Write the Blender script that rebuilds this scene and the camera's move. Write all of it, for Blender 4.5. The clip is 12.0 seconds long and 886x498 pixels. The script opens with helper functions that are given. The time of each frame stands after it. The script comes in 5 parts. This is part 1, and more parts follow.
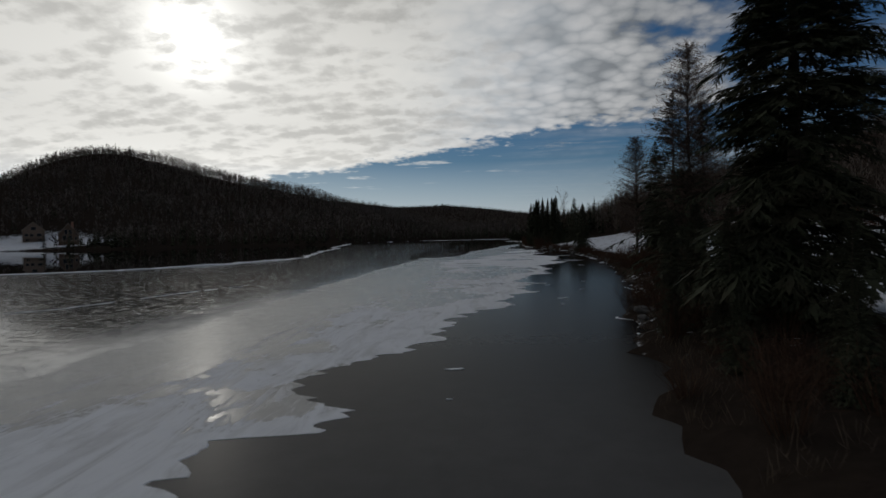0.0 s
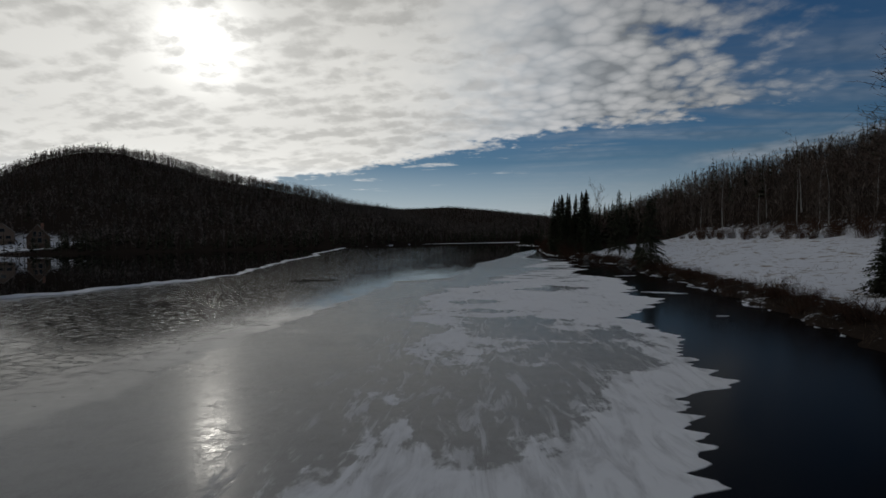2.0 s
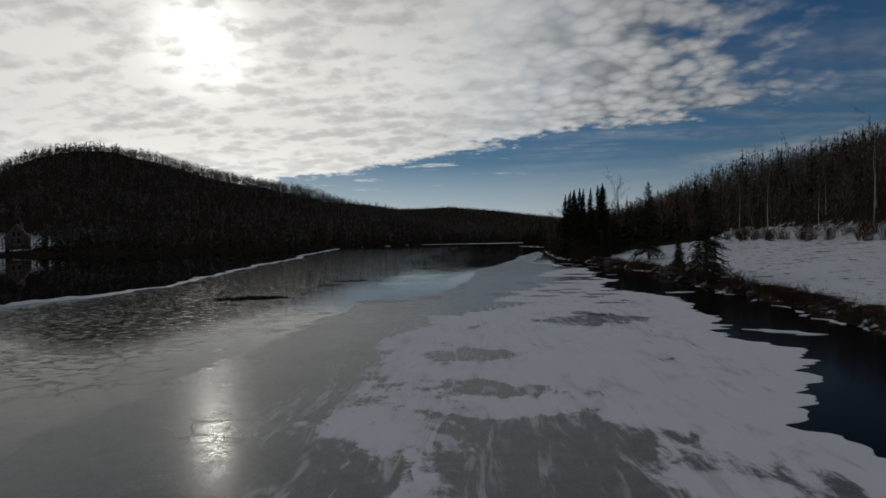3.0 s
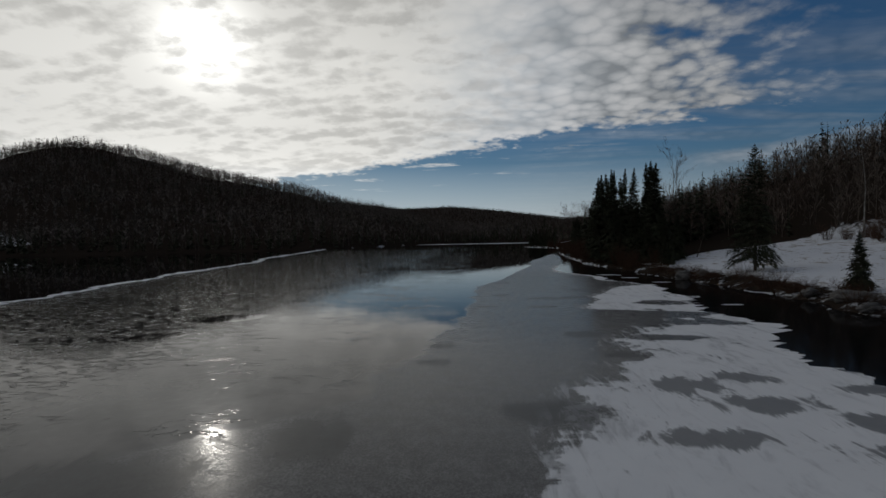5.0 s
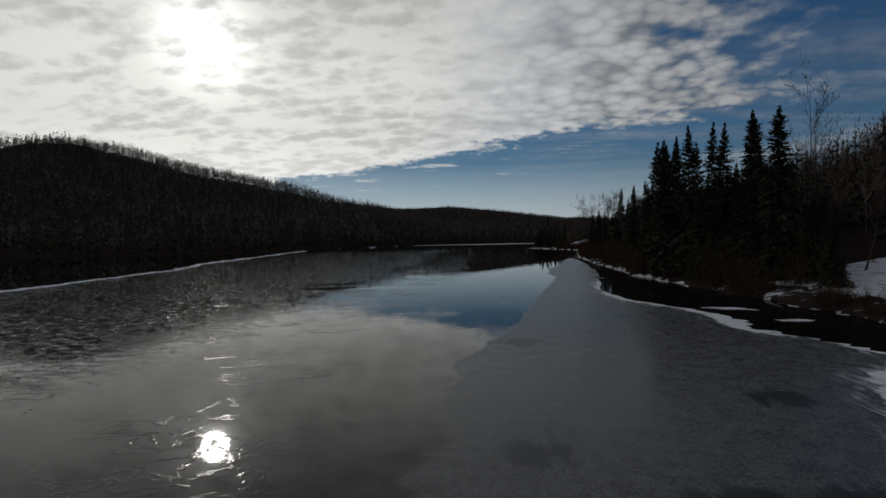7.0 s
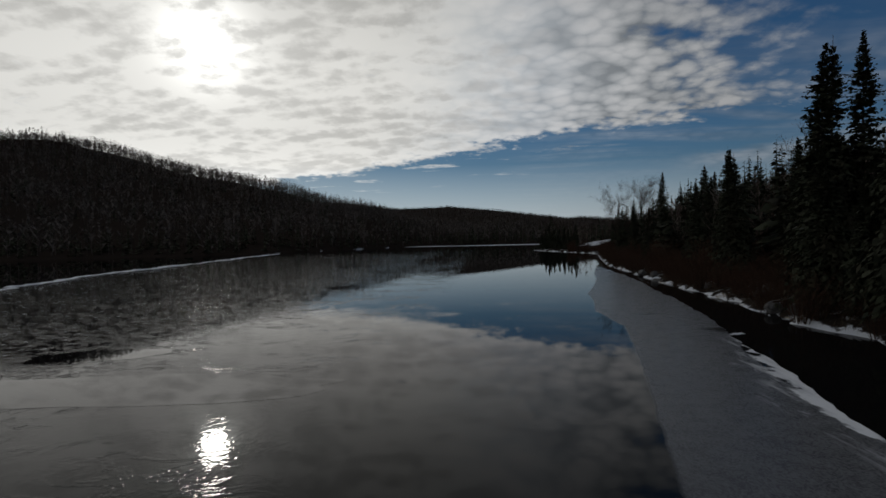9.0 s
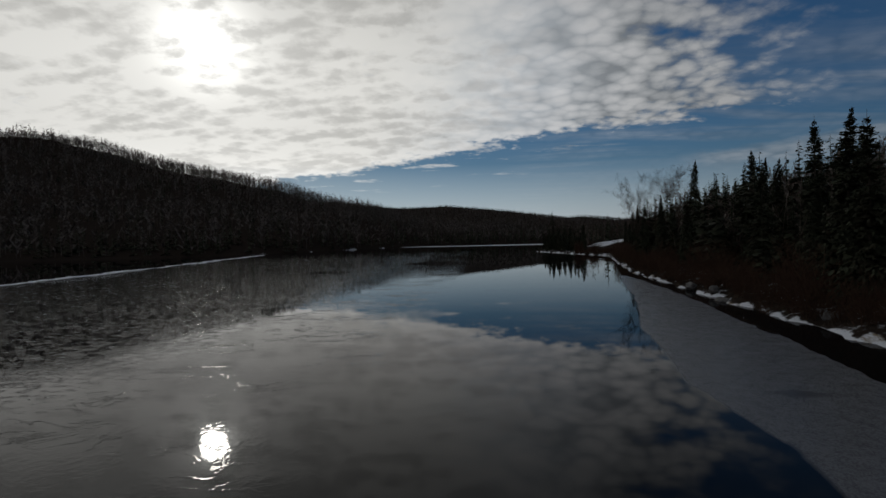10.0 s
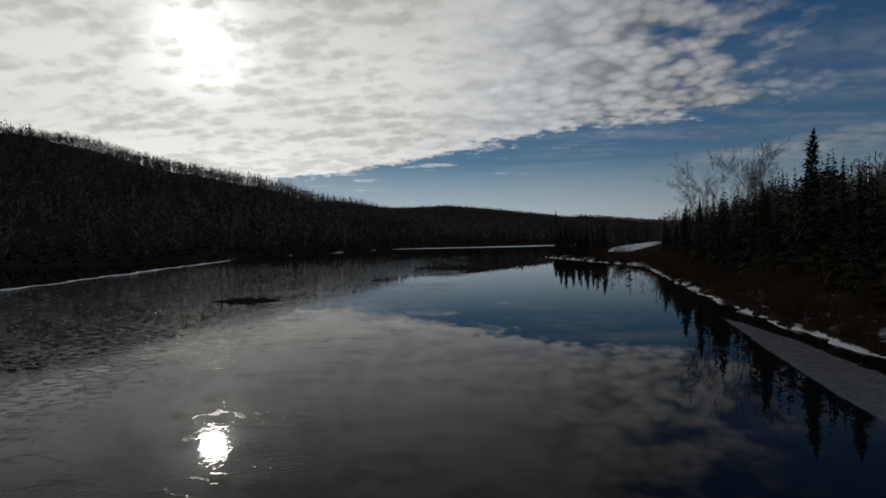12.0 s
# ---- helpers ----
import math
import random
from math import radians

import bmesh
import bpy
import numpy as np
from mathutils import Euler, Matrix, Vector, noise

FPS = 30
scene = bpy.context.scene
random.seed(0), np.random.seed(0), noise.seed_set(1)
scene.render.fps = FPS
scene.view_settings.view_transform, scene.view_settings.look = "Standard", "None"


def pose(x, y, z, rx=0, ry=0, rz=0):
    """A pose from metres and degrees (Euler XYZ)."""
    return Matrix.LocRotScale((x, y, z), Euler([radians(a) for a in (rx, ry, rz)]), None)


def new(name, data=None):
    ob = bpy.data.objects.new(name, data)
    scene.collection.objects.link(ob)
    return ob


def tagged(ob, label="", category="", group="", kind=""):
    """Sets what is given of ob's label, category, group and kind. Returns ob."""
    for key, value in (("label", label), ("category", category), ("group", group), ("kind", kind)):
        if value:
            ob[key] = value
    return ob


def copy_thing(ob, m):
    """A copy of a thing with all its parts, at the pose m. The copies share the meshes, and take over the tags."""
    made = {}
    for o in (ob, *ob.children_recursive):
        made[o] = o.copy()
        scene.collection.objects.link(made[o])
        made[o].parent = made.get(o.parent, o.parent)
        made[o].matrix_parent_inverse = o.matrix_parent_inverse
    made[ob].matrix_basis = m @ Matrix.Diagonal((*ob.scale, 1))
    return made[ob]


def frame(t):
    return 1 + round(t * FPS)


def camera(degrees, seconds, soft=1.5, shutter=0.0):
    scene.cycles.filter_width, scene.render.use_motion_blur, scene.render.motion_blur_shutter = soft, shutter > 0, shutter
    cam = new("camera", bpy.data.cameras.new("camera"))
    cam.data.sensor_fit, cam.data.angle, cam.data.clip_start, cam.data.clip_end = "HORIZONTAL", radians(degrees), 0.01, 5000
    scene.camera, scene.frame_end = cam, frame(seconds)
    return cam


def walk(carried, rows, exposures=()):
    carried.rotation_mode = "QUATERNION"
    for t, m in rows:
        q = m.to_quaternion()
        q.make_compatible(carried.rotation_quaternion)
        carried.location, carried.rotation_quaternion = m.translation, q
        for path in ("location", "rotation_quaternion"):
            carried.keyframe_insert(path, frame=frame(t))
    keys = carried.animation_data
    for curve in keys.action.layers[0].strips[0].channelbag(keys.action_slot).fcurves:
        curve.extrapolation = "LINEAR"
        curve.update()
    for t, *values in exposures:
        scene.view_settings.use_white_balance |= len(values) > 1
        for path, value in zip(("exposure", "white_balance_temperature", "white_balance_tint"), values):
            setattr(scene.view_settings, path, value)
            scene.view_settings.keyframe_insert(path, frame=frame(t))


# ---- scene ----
cam = camera(80.0, 12.0, shutter=0.08)


def turned(x, y, z, yaw, pitch, roll):
    """A camera at x, y, z: yaw to the left of +y, pitch up, roll as in look()."""
    return Matrix.Translation((x, y, z)) @ pose(0, 0, 0, 0, 0, yaw) @ pose(0, 0, 0, 90 + pitch) @ pose(0, 0, 0, 0, 0, roll)


PATH = [
    (0, 0.09, -0.06, 4.07, 3.86, -1.32, -1.12),
    (0.5, -0.39, 9.27, 4.29, 4.15, -1.25, -1.06),
    (1, -0.56, 18.89, 4.53, 4.34, -1.18, -1.03),
    (1.5, -0.59, 28.48, 4.75, 4.46, -1.13, -1.02),
    (2, -0.58, 37.84, 4.91, 4.54, -1.08, -1.01),
    (2.5, -0.60, 46.90, 5.02, 4.59, -1.06, -1.01),
    (3, -0.66, 55.64, 5.08, 4.62, -1.05, -1.01),
    (5, -1.17, 88.76, 4.91, 4.68, -1.05, -0.99),
    (5.5, -1.23, 97.01, 4.83, 4.69, -1.05, -0.99),
    (6, -1.22, 105.37, 4.77, 4.69, -1.03, -0.99),
    (6.5, -1.14, 113.87, 4.73, 4.70, -1.01, -0.99),
    (7, -0.99, 122.51, 4.71, 4.70, -0.99, -1.00),
    (9, -0.17, 157.32, 4.92, 4.65, -0.94, -1.08),
    (9.5, -0.06, 165.70, 5.05, 4.62, -0.95, -1.11),
    (10, -0.03, 173.81, 5.21, 4.59, -0.98, -1.13),
    (10.5, -0.08, 181.64, 5.40, 4.57, -1.02, -1.15),
    (11, -0.17, 189.25, 5.66, 4.54, -1.06, -1.17),
    (11.5, -0.23, 196.80, 6.01, 4.52, -1.08, -1.18),
    (12, -0.10, 204.58, 6.49, 4.52, -1.04, -1.18),
]
walk(cam, [(t, turned(*p)) for t, *p in PATH])

# ---------------------------------------------------------------- sky and sun
SUN_AZ, SUN_EL = -28.5, 19.4            # degrees right of +y, above the horizon
SUN = Vector((math.sin(radians(SUN_AZ)) * math.cos(radians(SUN_EL)), math.cos(radians(SUN_AZ)) * math.cos(radians(SUN_EL)), math.sin(radians(SUN_EL))))


class Net:
    """Short hand for node trees."""

    def __init__(self, tree):
        self.tree = tree
        tree.nodes.clear()

    def node(self, kind, inputs=None, **props):
        n = self.tree.nodes.new(kind)
        for key, value in props.items():
            setattr(n, key, value)
        for key, value in (inputs or {}).items():
            if isinstance(value, bpy.types.NodeSocket):
                self.tree.links.new(value, n.inputs[key])
            else:
                n.inputs[key].default_value = value
        return n

    def math(self, op, a, b=0.0, c=0.0, clamp=False):
        return self.node("ShaderNodeMath", {0: a, 1: b, 2: c}, operation=op, use_clamp=clamp).outputs[0]

    def ramp(self, value, lo, hi, to_lo=0.0, to_hi=1.0, smooth=True):
        n = self.node("ShaderNodeMapRange", {0: value, 1: lo, 2: hi, 3: to_lo, 4: to_hi})
        n.interpolation_type = "SMOOTHSTEP" if smooth else "LINEAR"
        return n.outputs[0]

    def mix(self, fac, a, b):
        n = self.node("ShaderNodeMix", data_type="RGBA")
        for key, value in ((0, fac), (6, a), (7, b)):
            if isinstance(value, bpy.types.NodeSocket):
                self.tree.links.new(value, n.inputs[key])
            else:
                n.inputs[key].default_value = value if key == 0 else (*value[:3], 1)
        return n.outputs[2]

    def noise(self, vector, scale, detail=4.0, rough=0.55, distortion=0.0, out=0):
        return self.node("ShaderNodeTexNoise", {"Vector": vector, "Scale": scale, "Detail": detail, "Roughness": rough, "Distortion": distortion}).outputs[out]

    def scaled(self, vector, sx, sy, sz, turn=0.0):
        return self.node("ShaderNodeMapping", {"Vector": vector, "Rotation": (0, 0, radians(turn)), "Scale": (sx, sy, sz)}).outputs[0]


def build_world():
    world = bpy.data.worlds.new("winter_sky")
    world.use_nodes = True
    scene.world = world
    n = Net(world.node_tree)
    way = n.node("ShaderNodeTexCoord").outputs["Generated"]
    xyz = n.node("ShaderNodeSeparateXYZ", {0: way})
    x, y, z = xyz.outputs
    high = n.math("MAXIMUM", z, 0.03)
    u, v = n.math("DIVIDE", x, high), n.math("DIVIDE", y, high)
    deck = n.node("ShaderNodeCombineXYZ", {0: u, 1: v, 2: 0.0}).outputs[0]
    curve = n.math("ADD", n.math("MAXIMUM", z, 0.0), 0.22)
    dome = n.node("ShaderNodeCombineXYZ", {0: n.math("DIVIDE", x, curve), 1: n.math("DIVIDE", y, curve), 2: 0.0}).outputs[0]
    # clear sky
    sky = n.node("ShaderNodeTexSky", sky_type="NISHITA", sun_disc=False, sun_elevation=radians(SUN_EL), sun_rotation=radians(SUN_AZ), air_density=1.0, dust_density=0.1, ozone_density=4.0)
    # how near to the sun
    near = n.node("ShaderNodeVectorMath", {0: way, 1: tuple(SUN)}, operation="DOT_PRODUCT").outputs["Value"]
    near = n.math("MAXIMUM", near, 0.0)
    halo = n.math("POWER", near, 60.0)
    core = n.math("POWER", near, 520.0)
    disc = n.math("POWER", near, 5200.0)

    def centred(value):
        return n.math("SUBTRACT", value, 0.5)

    def total(*terms):
        """Sum of (value, weight) pairs."""
        out = None
        for value, weight in terms:
            step = n.math("MULTIPLY", value, weight)
            out = step if out is None else n.math("ADD", out, step)
        return out

    def warped(base, amount, size):
        push = n.node("ShaderNodeVectorMath", {0: n.node("ShaderNodeVectorMath", {0: n.noise(base, size, 3, 0.55, out=1), 1: (0.5, 0.5, 0.5)}, operation="SUBTRACT").outputs[0], 1: (amount, amount, 0.0)}, operation="MULTIPLY").outputs[0]
        return n.node("ShaderNodeVectorMath", {0: base, 1: push}, operation="ADD").outputs[0]

    def cells(vector, sx, sy, turn, soft):
        """Rounded heaps, 1 in the middle and about 0 in the seams."""
        d = n.node("ShaderNodeTexVoronoi", {"Vector": n.scaled(vector, sx, sy, 1, turn), "Scale": 1.0, "Smoothness": soft}, feature="SMOOTH_F1").outputs["Distance"]
        return n.math("SUBTRACT", 1.0, n.math("POWER", n.math("MULTIPLY", d, 1.45), 2.0))

    bent = warped(warped(dome, 0.10, 1.6), 0.035, 10.0)
    big, small = cells(bent, 7.8, 8.4, 12, 0.24), cells(bent, 18.0, 20.0, -8, 0.22)
    fluff = centred(n.noise(bent, 15.0, 8, 0.6))
    banks = centred(n.noise(n.scaled(dome, 1.6, 3.0, 1, 14), 1.0, 5, 0.55))
    heap = total((big, 0.52), (small, 0.30), (fluff, 0.95), (banks, 0.35))
    # the deck ends on a slanting front ahead and thins out towards one side; behind, unseen broken clouds are added as
    # fill light
    front = n.math("SUBTRACT", n.math("SUBTRACT", 6.15, n.math("MULTIPLY", u, 0.8)), v)
    side = n.math("SUBTRACT", n.math("ADD", n.math("MULTIPLY", v, 0.70), 0.0), u)
    edge = n.math("MINIMUM", n.math("ADD", n.math("MULTIPLY", front, 1.2), n.math("ADD", n.math("MULTIPLY", banks, 2.3), n.math("MULTIPLY", fluff, 1.7))),
                  n.math("ADD", n.math("MULTIPLY", side, 0.85), n.math("ADD", n.math("MULTIPLY", banks, 0.8), n.math("MULTIPLY", fluff, 0.5))))
    cover = n.math("MAXIMUM", n.ramp(edge, -0.15, n.ramp(u, 0.2, 1.6, 1.0, 1.7), 0.0, 1.0, False), n.ramp(v, 0.6, -0.6, 0.0, 0.55))
    solid = n.math("MULTIPLY", n.ramp(total((heap, 0.8), (cover, 1.9)), 0.50, 1.65), n.ramp(cover, 0.0, 0.30))
    solid = n.math("MULTIPLY", solid, n.math("MAXIMUM", n.ramp(side, -0.3, 1.1, 0.22, 1.0), n.ramp(v, 1.2, 0.2)))
    # thin drifting veils beside the deck
    streaks = n.noise(n.scaled(warped(deck, 1.2, 0.35), 0.34, 1.25, 1, -58), 1.0, 7, 0.58, 0.4)
    veil = n.math("MULTIPLY", n.ramp(n.math("ABSOLUTE", n.math("SUBTRACT", n.math("ADD", u, n.math("MULTIPLY", v, 0.9)), 5.6)), 0.6, 3.2, 0.42, 0.10), n.ramp(v, 1.2, 3.2))
    veil = n.math("MULTIPLY", veil, n.ramp(u, 0.0, 1.2))
    thin = n.math("MULTIPLY", n.ramp(streaks, 0.36, 0.74), veil)
    low = n.math("SUBTRACT", total((z, 1.0), (banks, 0.035), (fluff, 0.016)), n.math("MULTIPLY", x, 0.085))
    strip = n.math("MULTIPLY", n.math("MULTIPLY", n.ramp(low, 0.058, 0.094), n.ramp(low, 0.114, 0.100)), n.ramp(x, 0.30, 0.42))
    stray = n.math("MULTIPLY", n.ramp(n.noise(n.scaled(deck, 0.75, 0.95, 1, 0), 1.0, 6, 0.62), 0.585, 0.70), n.math("MULTIPLY", n.ramp(front, -3.6, -1.2), n.ramp(u, 1.8, 0.6)))
    density = n.math("MAXIMUM", n.math("MAXIMUM", solid, thin), n.math("MAXIMUM", n.math("MULTIPLY", strip, 0.42), n.math("MULTIPLY", stray, 0.8)))
    # away from the sun the heaps are pale and the seams let the blue through; towards it thick parts are grey and thin ones glow
    rows = cells(warped(warped(dome, 0.10, 4.0), 0.04, 14.0), 7.0, 14.0, 4, 0.22)
    grey = n.ramp(total((rows, 0.42), (small, 0.12), (fluff, 1.25), (banks, 1.7)), -0.02, 0.62)
    thick = n.ramp(total((small, 0.42), (big, 0.38), (fluff, 0.9), (banks, 0.3)), -0.15, 0.70, smooth=False)
    sunward = n.ramp(near, 0.74, 0.985)
    tone_away = n.math("ADD", 0.245, n.math("MULTIPLY", thick, 0.28))
    tone_sun = n.math("SUBTRACT", 0.72, n.math("MULTIPLY", grey, 0.22))
    tone = n.math("ADD", n.math("MULTIPLY", tone_away, n.math("SUBTRACT", 1.0, sunward)), n.math("MULTIPLY", tone_sun, sunward))
    tone = n.math("MULTIPLY", n.math("MULTIPLY", tone, n.ramp(z, 0.26, 0.44, 1.0, 0.82)), n.ramp(near, 0.62, 0.86, 0.66, 1.0))
    glare = n.math("ADD", n.math("MULTIPLY", halo, 0.14), n.math("MULTIPLY", core, n.math("SUBTRACT", 0.9, n.math("MULTIPLY", grey, 0.7))))
    glare = n.math("ADD", glare, n.math("MULTIPLY", disc, n.math("SUBTRACT", 7.0, n.math("MULTIPLY", grey, 4.0))))
    lowlight = n.math("MULTIPLY", n.ramp(z, 0.21, 0.10), n.ramp(near, 0.86, 0.97, 0.0, 0.16))
    light = n.math("ADD", tone, n.math("ADD", glare, lowlight))
    tint = n.mix(n.ramp(near, 0.82, 0.97), n.mix(thick, (0.86, 0.93, 1.0), (0.965, 0.98, 1.0)), (1.0, 0.99, 0.945))
    cloud = n.node("ShaderNodeBackground", {0: tint, 1: light}).outputs[0]
    blue = n.node("ShaderNodeBackground", {0: n.node("ShaderNodeHueSaturation", {"Hue": 0.503, "Saturation": 1.2, "Value": 1.0, "Color": sky.outputs[0]}).outputs[0], 1: SKY_STRENGTH}).outputs[0]
    both = n.node("ShaderNodeMixShader", {0: density, 1: blue, 2: cloud}).outputs[0]
    # pale air over the horizon
    air = n.node("ShaderNodeBackground", {0: (0.40, 0.445, 0.52, 1), 1: n.ramp(near, 0.5, 0.97, 0.80, 1.45)}).outputs[0]
    both = n.node("ShaderNodeMixShader", {0: n.ramp(z, 0.02, 0.14, 0.62, 0.0, False), 1: both, 2: air}).outputs[0]
    n.node("ShaderNodeOutputWorld", {0: both})


SKY_STRENGTH = 0.031
build_world()
sun_lamp = bpy.data.lights.new("sun", "SUN")
sun_lamp.energy, sun_lamp.angle, sun_lamp.color = 0.07, radians(2.4), (1.0, 0.95, 0.86)
sun = new("sun", sun_lamp)
sun.matrix_world = Matrix.Translation((-100, 100, 120)) @ SUN.to_track_quat("Z", "Y").to_matrix().to_4x4()
scene.view_settings.exposure = 0.0

# ---------------------------------------------------------------- materials


def material(name, build):
    m = bpy.data.materials.new(name)
    m.use_nodes = True
    n = Net(m.node_tree)
    n.place = n.node("ShaderNodeNewGeometry").outputs["Position"]
    n.pick = n.node("ShaderNodeObjectInfo").outputs["Random"]
    shader = build(n)
    n.node("ShaderNodeOutputMaterial", {0: shader})
    return m


def surface(n, color, rough=0.8, bump=None, depth=0.02, **more):
    inputs = {"Roughness": rough, **{k.replace("_", " "): v for k, v in more.items()}}
    inputs["Base Color"] = color if isinstance(color, bpy.types.NodeSocket) else (*color, 1)
    if bump is not None:
        inputs["Normal"] = n.node("ShaderNodeBump", {"Strength": 1.0, "Distance": depth, "Height": bump}).outputs[0]
    return n.node("ShaderNodeBsdfPrincipled", inputs).outputs[0]


def needles(n):
    island = n.node("ShaderNodeNewGeometry").outputs["Random Per Island"]
    shade = n.mix(island, (0.024, 0.027, 0.018), (0.064, 0.070, 0.042))
    shade = n.mix(n.ramp(n.noise(n.place, 0.6), 0.45, 0.7), shade, (0.044, 0.040, 0.026))
    return surface(n, shade, 0.8, Specular_IOR_Level=0.08)


def dark_bark(n):
    g = n.noise(n.scaled(n.place, 9, 9, 2.2), 1.0, 6)
    return surface(n, n.mix(g, (0.035, 0.028, 0.022), (0.12, 0.10, 0.08)), 0.9, g, 0.02, Specular_IOR_Level=0.1)


def pale_bark(n):
    g = n.noise(n.scaled(n.place, 3, 3, 11), 1.0, 5)
    return surface(n, n.mix(n.ramp(g, 0.5, 0.66), (0.42, 0.40, 0.37), (0.06, 0.05, 0.045)), 0.8, g, 0.01)


def twig(n):
    island = n.node("ShaderNodeNewGeometry").outputs["Random Per Island"]
    return surface(n, n.mix(island, (0.04, 0.03, 0.025), (0.14, 0.10, 0.08)), 0.9, Specular_IOR_Level=0.05)


def brush(n):
    island = n.node("ShaderNodeNewGeometry").outputs["Random Per Island"]
    return surface(n, n.mix(island, (0.034, 0.019, 0.013), (0.11, 0.064, 0.043)), 0.9, Specular_IOR_Level=0.05)


def brushwood(n):
    island = n.node("ShaderNodeNewGeometry").outputs["Random Per Island"]
    shade = n.mix(island, (0.085, 0.069, 0.059), (0.22, 0.180, 0.150))
    return surface(n, n.mix(n.ramp(n.noise(n.place, 0.07), 0.45, 0.65), shade, (0.13, 0.095, 0.077)), 0.95, Specular_IOR_Level=0.0)


def straw(n):
    island = n.node("ShaderNodeNewGeometry").outputs["Random Per Island"]
    return surface(n, n.mix(island, (0.05, 0.034, 0.021), (0.13, 0.092, 0.054)), 0.85)


def far_wood(n):
    island = n.node("ShaderNodeNewGeometry").outputs["Random Per Island"]
    shade = n.mix(island, (0.115, 0.095, 0.085), (0.165, 0.138, 0.123))
    shade = n.mix(n.ramp(n.noise(n.place, 0.02), 0.4, 0.65), shade, (0.105, 0.092, 0.080))
    return surface(n, shade, 0.95, Specular_IOR_Level=0.0)


def stone(n):
    g = n.noise(n.place, 2.4, 8, 0.65)
    base = n.mix(g, (0.05, 0.047, 0.045), (0.17, 0.16, 0.15))
    up = n.node("ShaderNodeSeparateXYZ", {0: n.node("ShaderNodeNewGeometry").outputs["Normal"]}).outputs[2]
    cap = n.ramp(n.math("ADD", up, n.math("MULTIPLY", n.noise(n.place, 3.0), 0.5)), 1.40, 1.48)
    return surface(n, n.mix(cap, base, (0.8, 0.81, 0.83)), 0.85, g, 0.05)


def earth(n):
    wood = n.node("ShaderNodeAttribute", attribute_name="wood").outputs["Fac"]
    big, fine = n.noise(n.place, 0.11, 6, 0.6), n.noise(n.place, 2.6, 8, 0.7)
    snow = n.mix(fine, (0.70, 0.72, 0.76), (0.84, 0.85, 0.87))
    stubble = n.ramp(n.math("ADD", n.noise(n.scaled(n.place, 1.2, 0.5, 1, 25), 1.0, 8, 0.72), n.math("MULTIPLY", big, 0.25)), 0.66, 0.78)
    snow = n.mix(stubble, snow, (0.26, 0.20, 0.13))
    litter = n.mix(fine, (0.016, 0.012, 0.010), (0.05, 0.038, 0.03))
    bare = n.ramp(n.math("ADD", wood, n.math("ADD", n.math("MULTIPLY", n.math("SUBTRACT", n.noise(n.place, 0.25, 6, 0.62), 0.5), 0.7), n.math("MULTIPLY", n.math("SUBTRACT", n.noise(n.place, 1.5, 6, 0.7), 0.5), 1.0))), 0.40, 0.56)
    return surface(n, n.mix(bare, snow, litter), 0.85, n.math("ADD", fine, n.math("MULTIPLY", n.noise(n.place, 0.7, 5), 1.5)), 0.09, Specular_IOR_Level=0.0)


def snow_white(n):
    g = n.noise(n.place, 3.0, 8, 0.65)
    return surface(n, n.mix(g, (0.66, 0.68, 0.72), (0.86, 0.87, 0.89)), 0.75, g, 0.06)


def water_dark(n):
    ripple = n.noise(n.scaled(n.place, 0.5, 1.2, 1, 20), 1.0, 3)
    return surface(n, (0.004, 0.0045, 0.005), 0.012, ripple, 0.0005, IOR=1.33, Specular_IOR_Level=0.17)


def black_ice(n):
    dull = n.node("ShaderNodeAttribute", attribute_name="rough").outputs["Fac"]
    g = n.noise(n.place, 1.3, 7, 0.62)
    shade = n.mix(n.ramp(dull, 0.24, 0.36), n.mix(g, (0.005, 0.0045, 0.0045), (0.012, 0.011, 0.011)), n.mix(g, (0.080, 0.076, 0.073), (0.13, 0.124, 0.119)))
    return surface(n, shade, n.math("ADD", dull, n.math("MULTIPLY", g, 0.05)), g, 0.0008, IOR=1.31, Specular_IOR_Level=0.045)


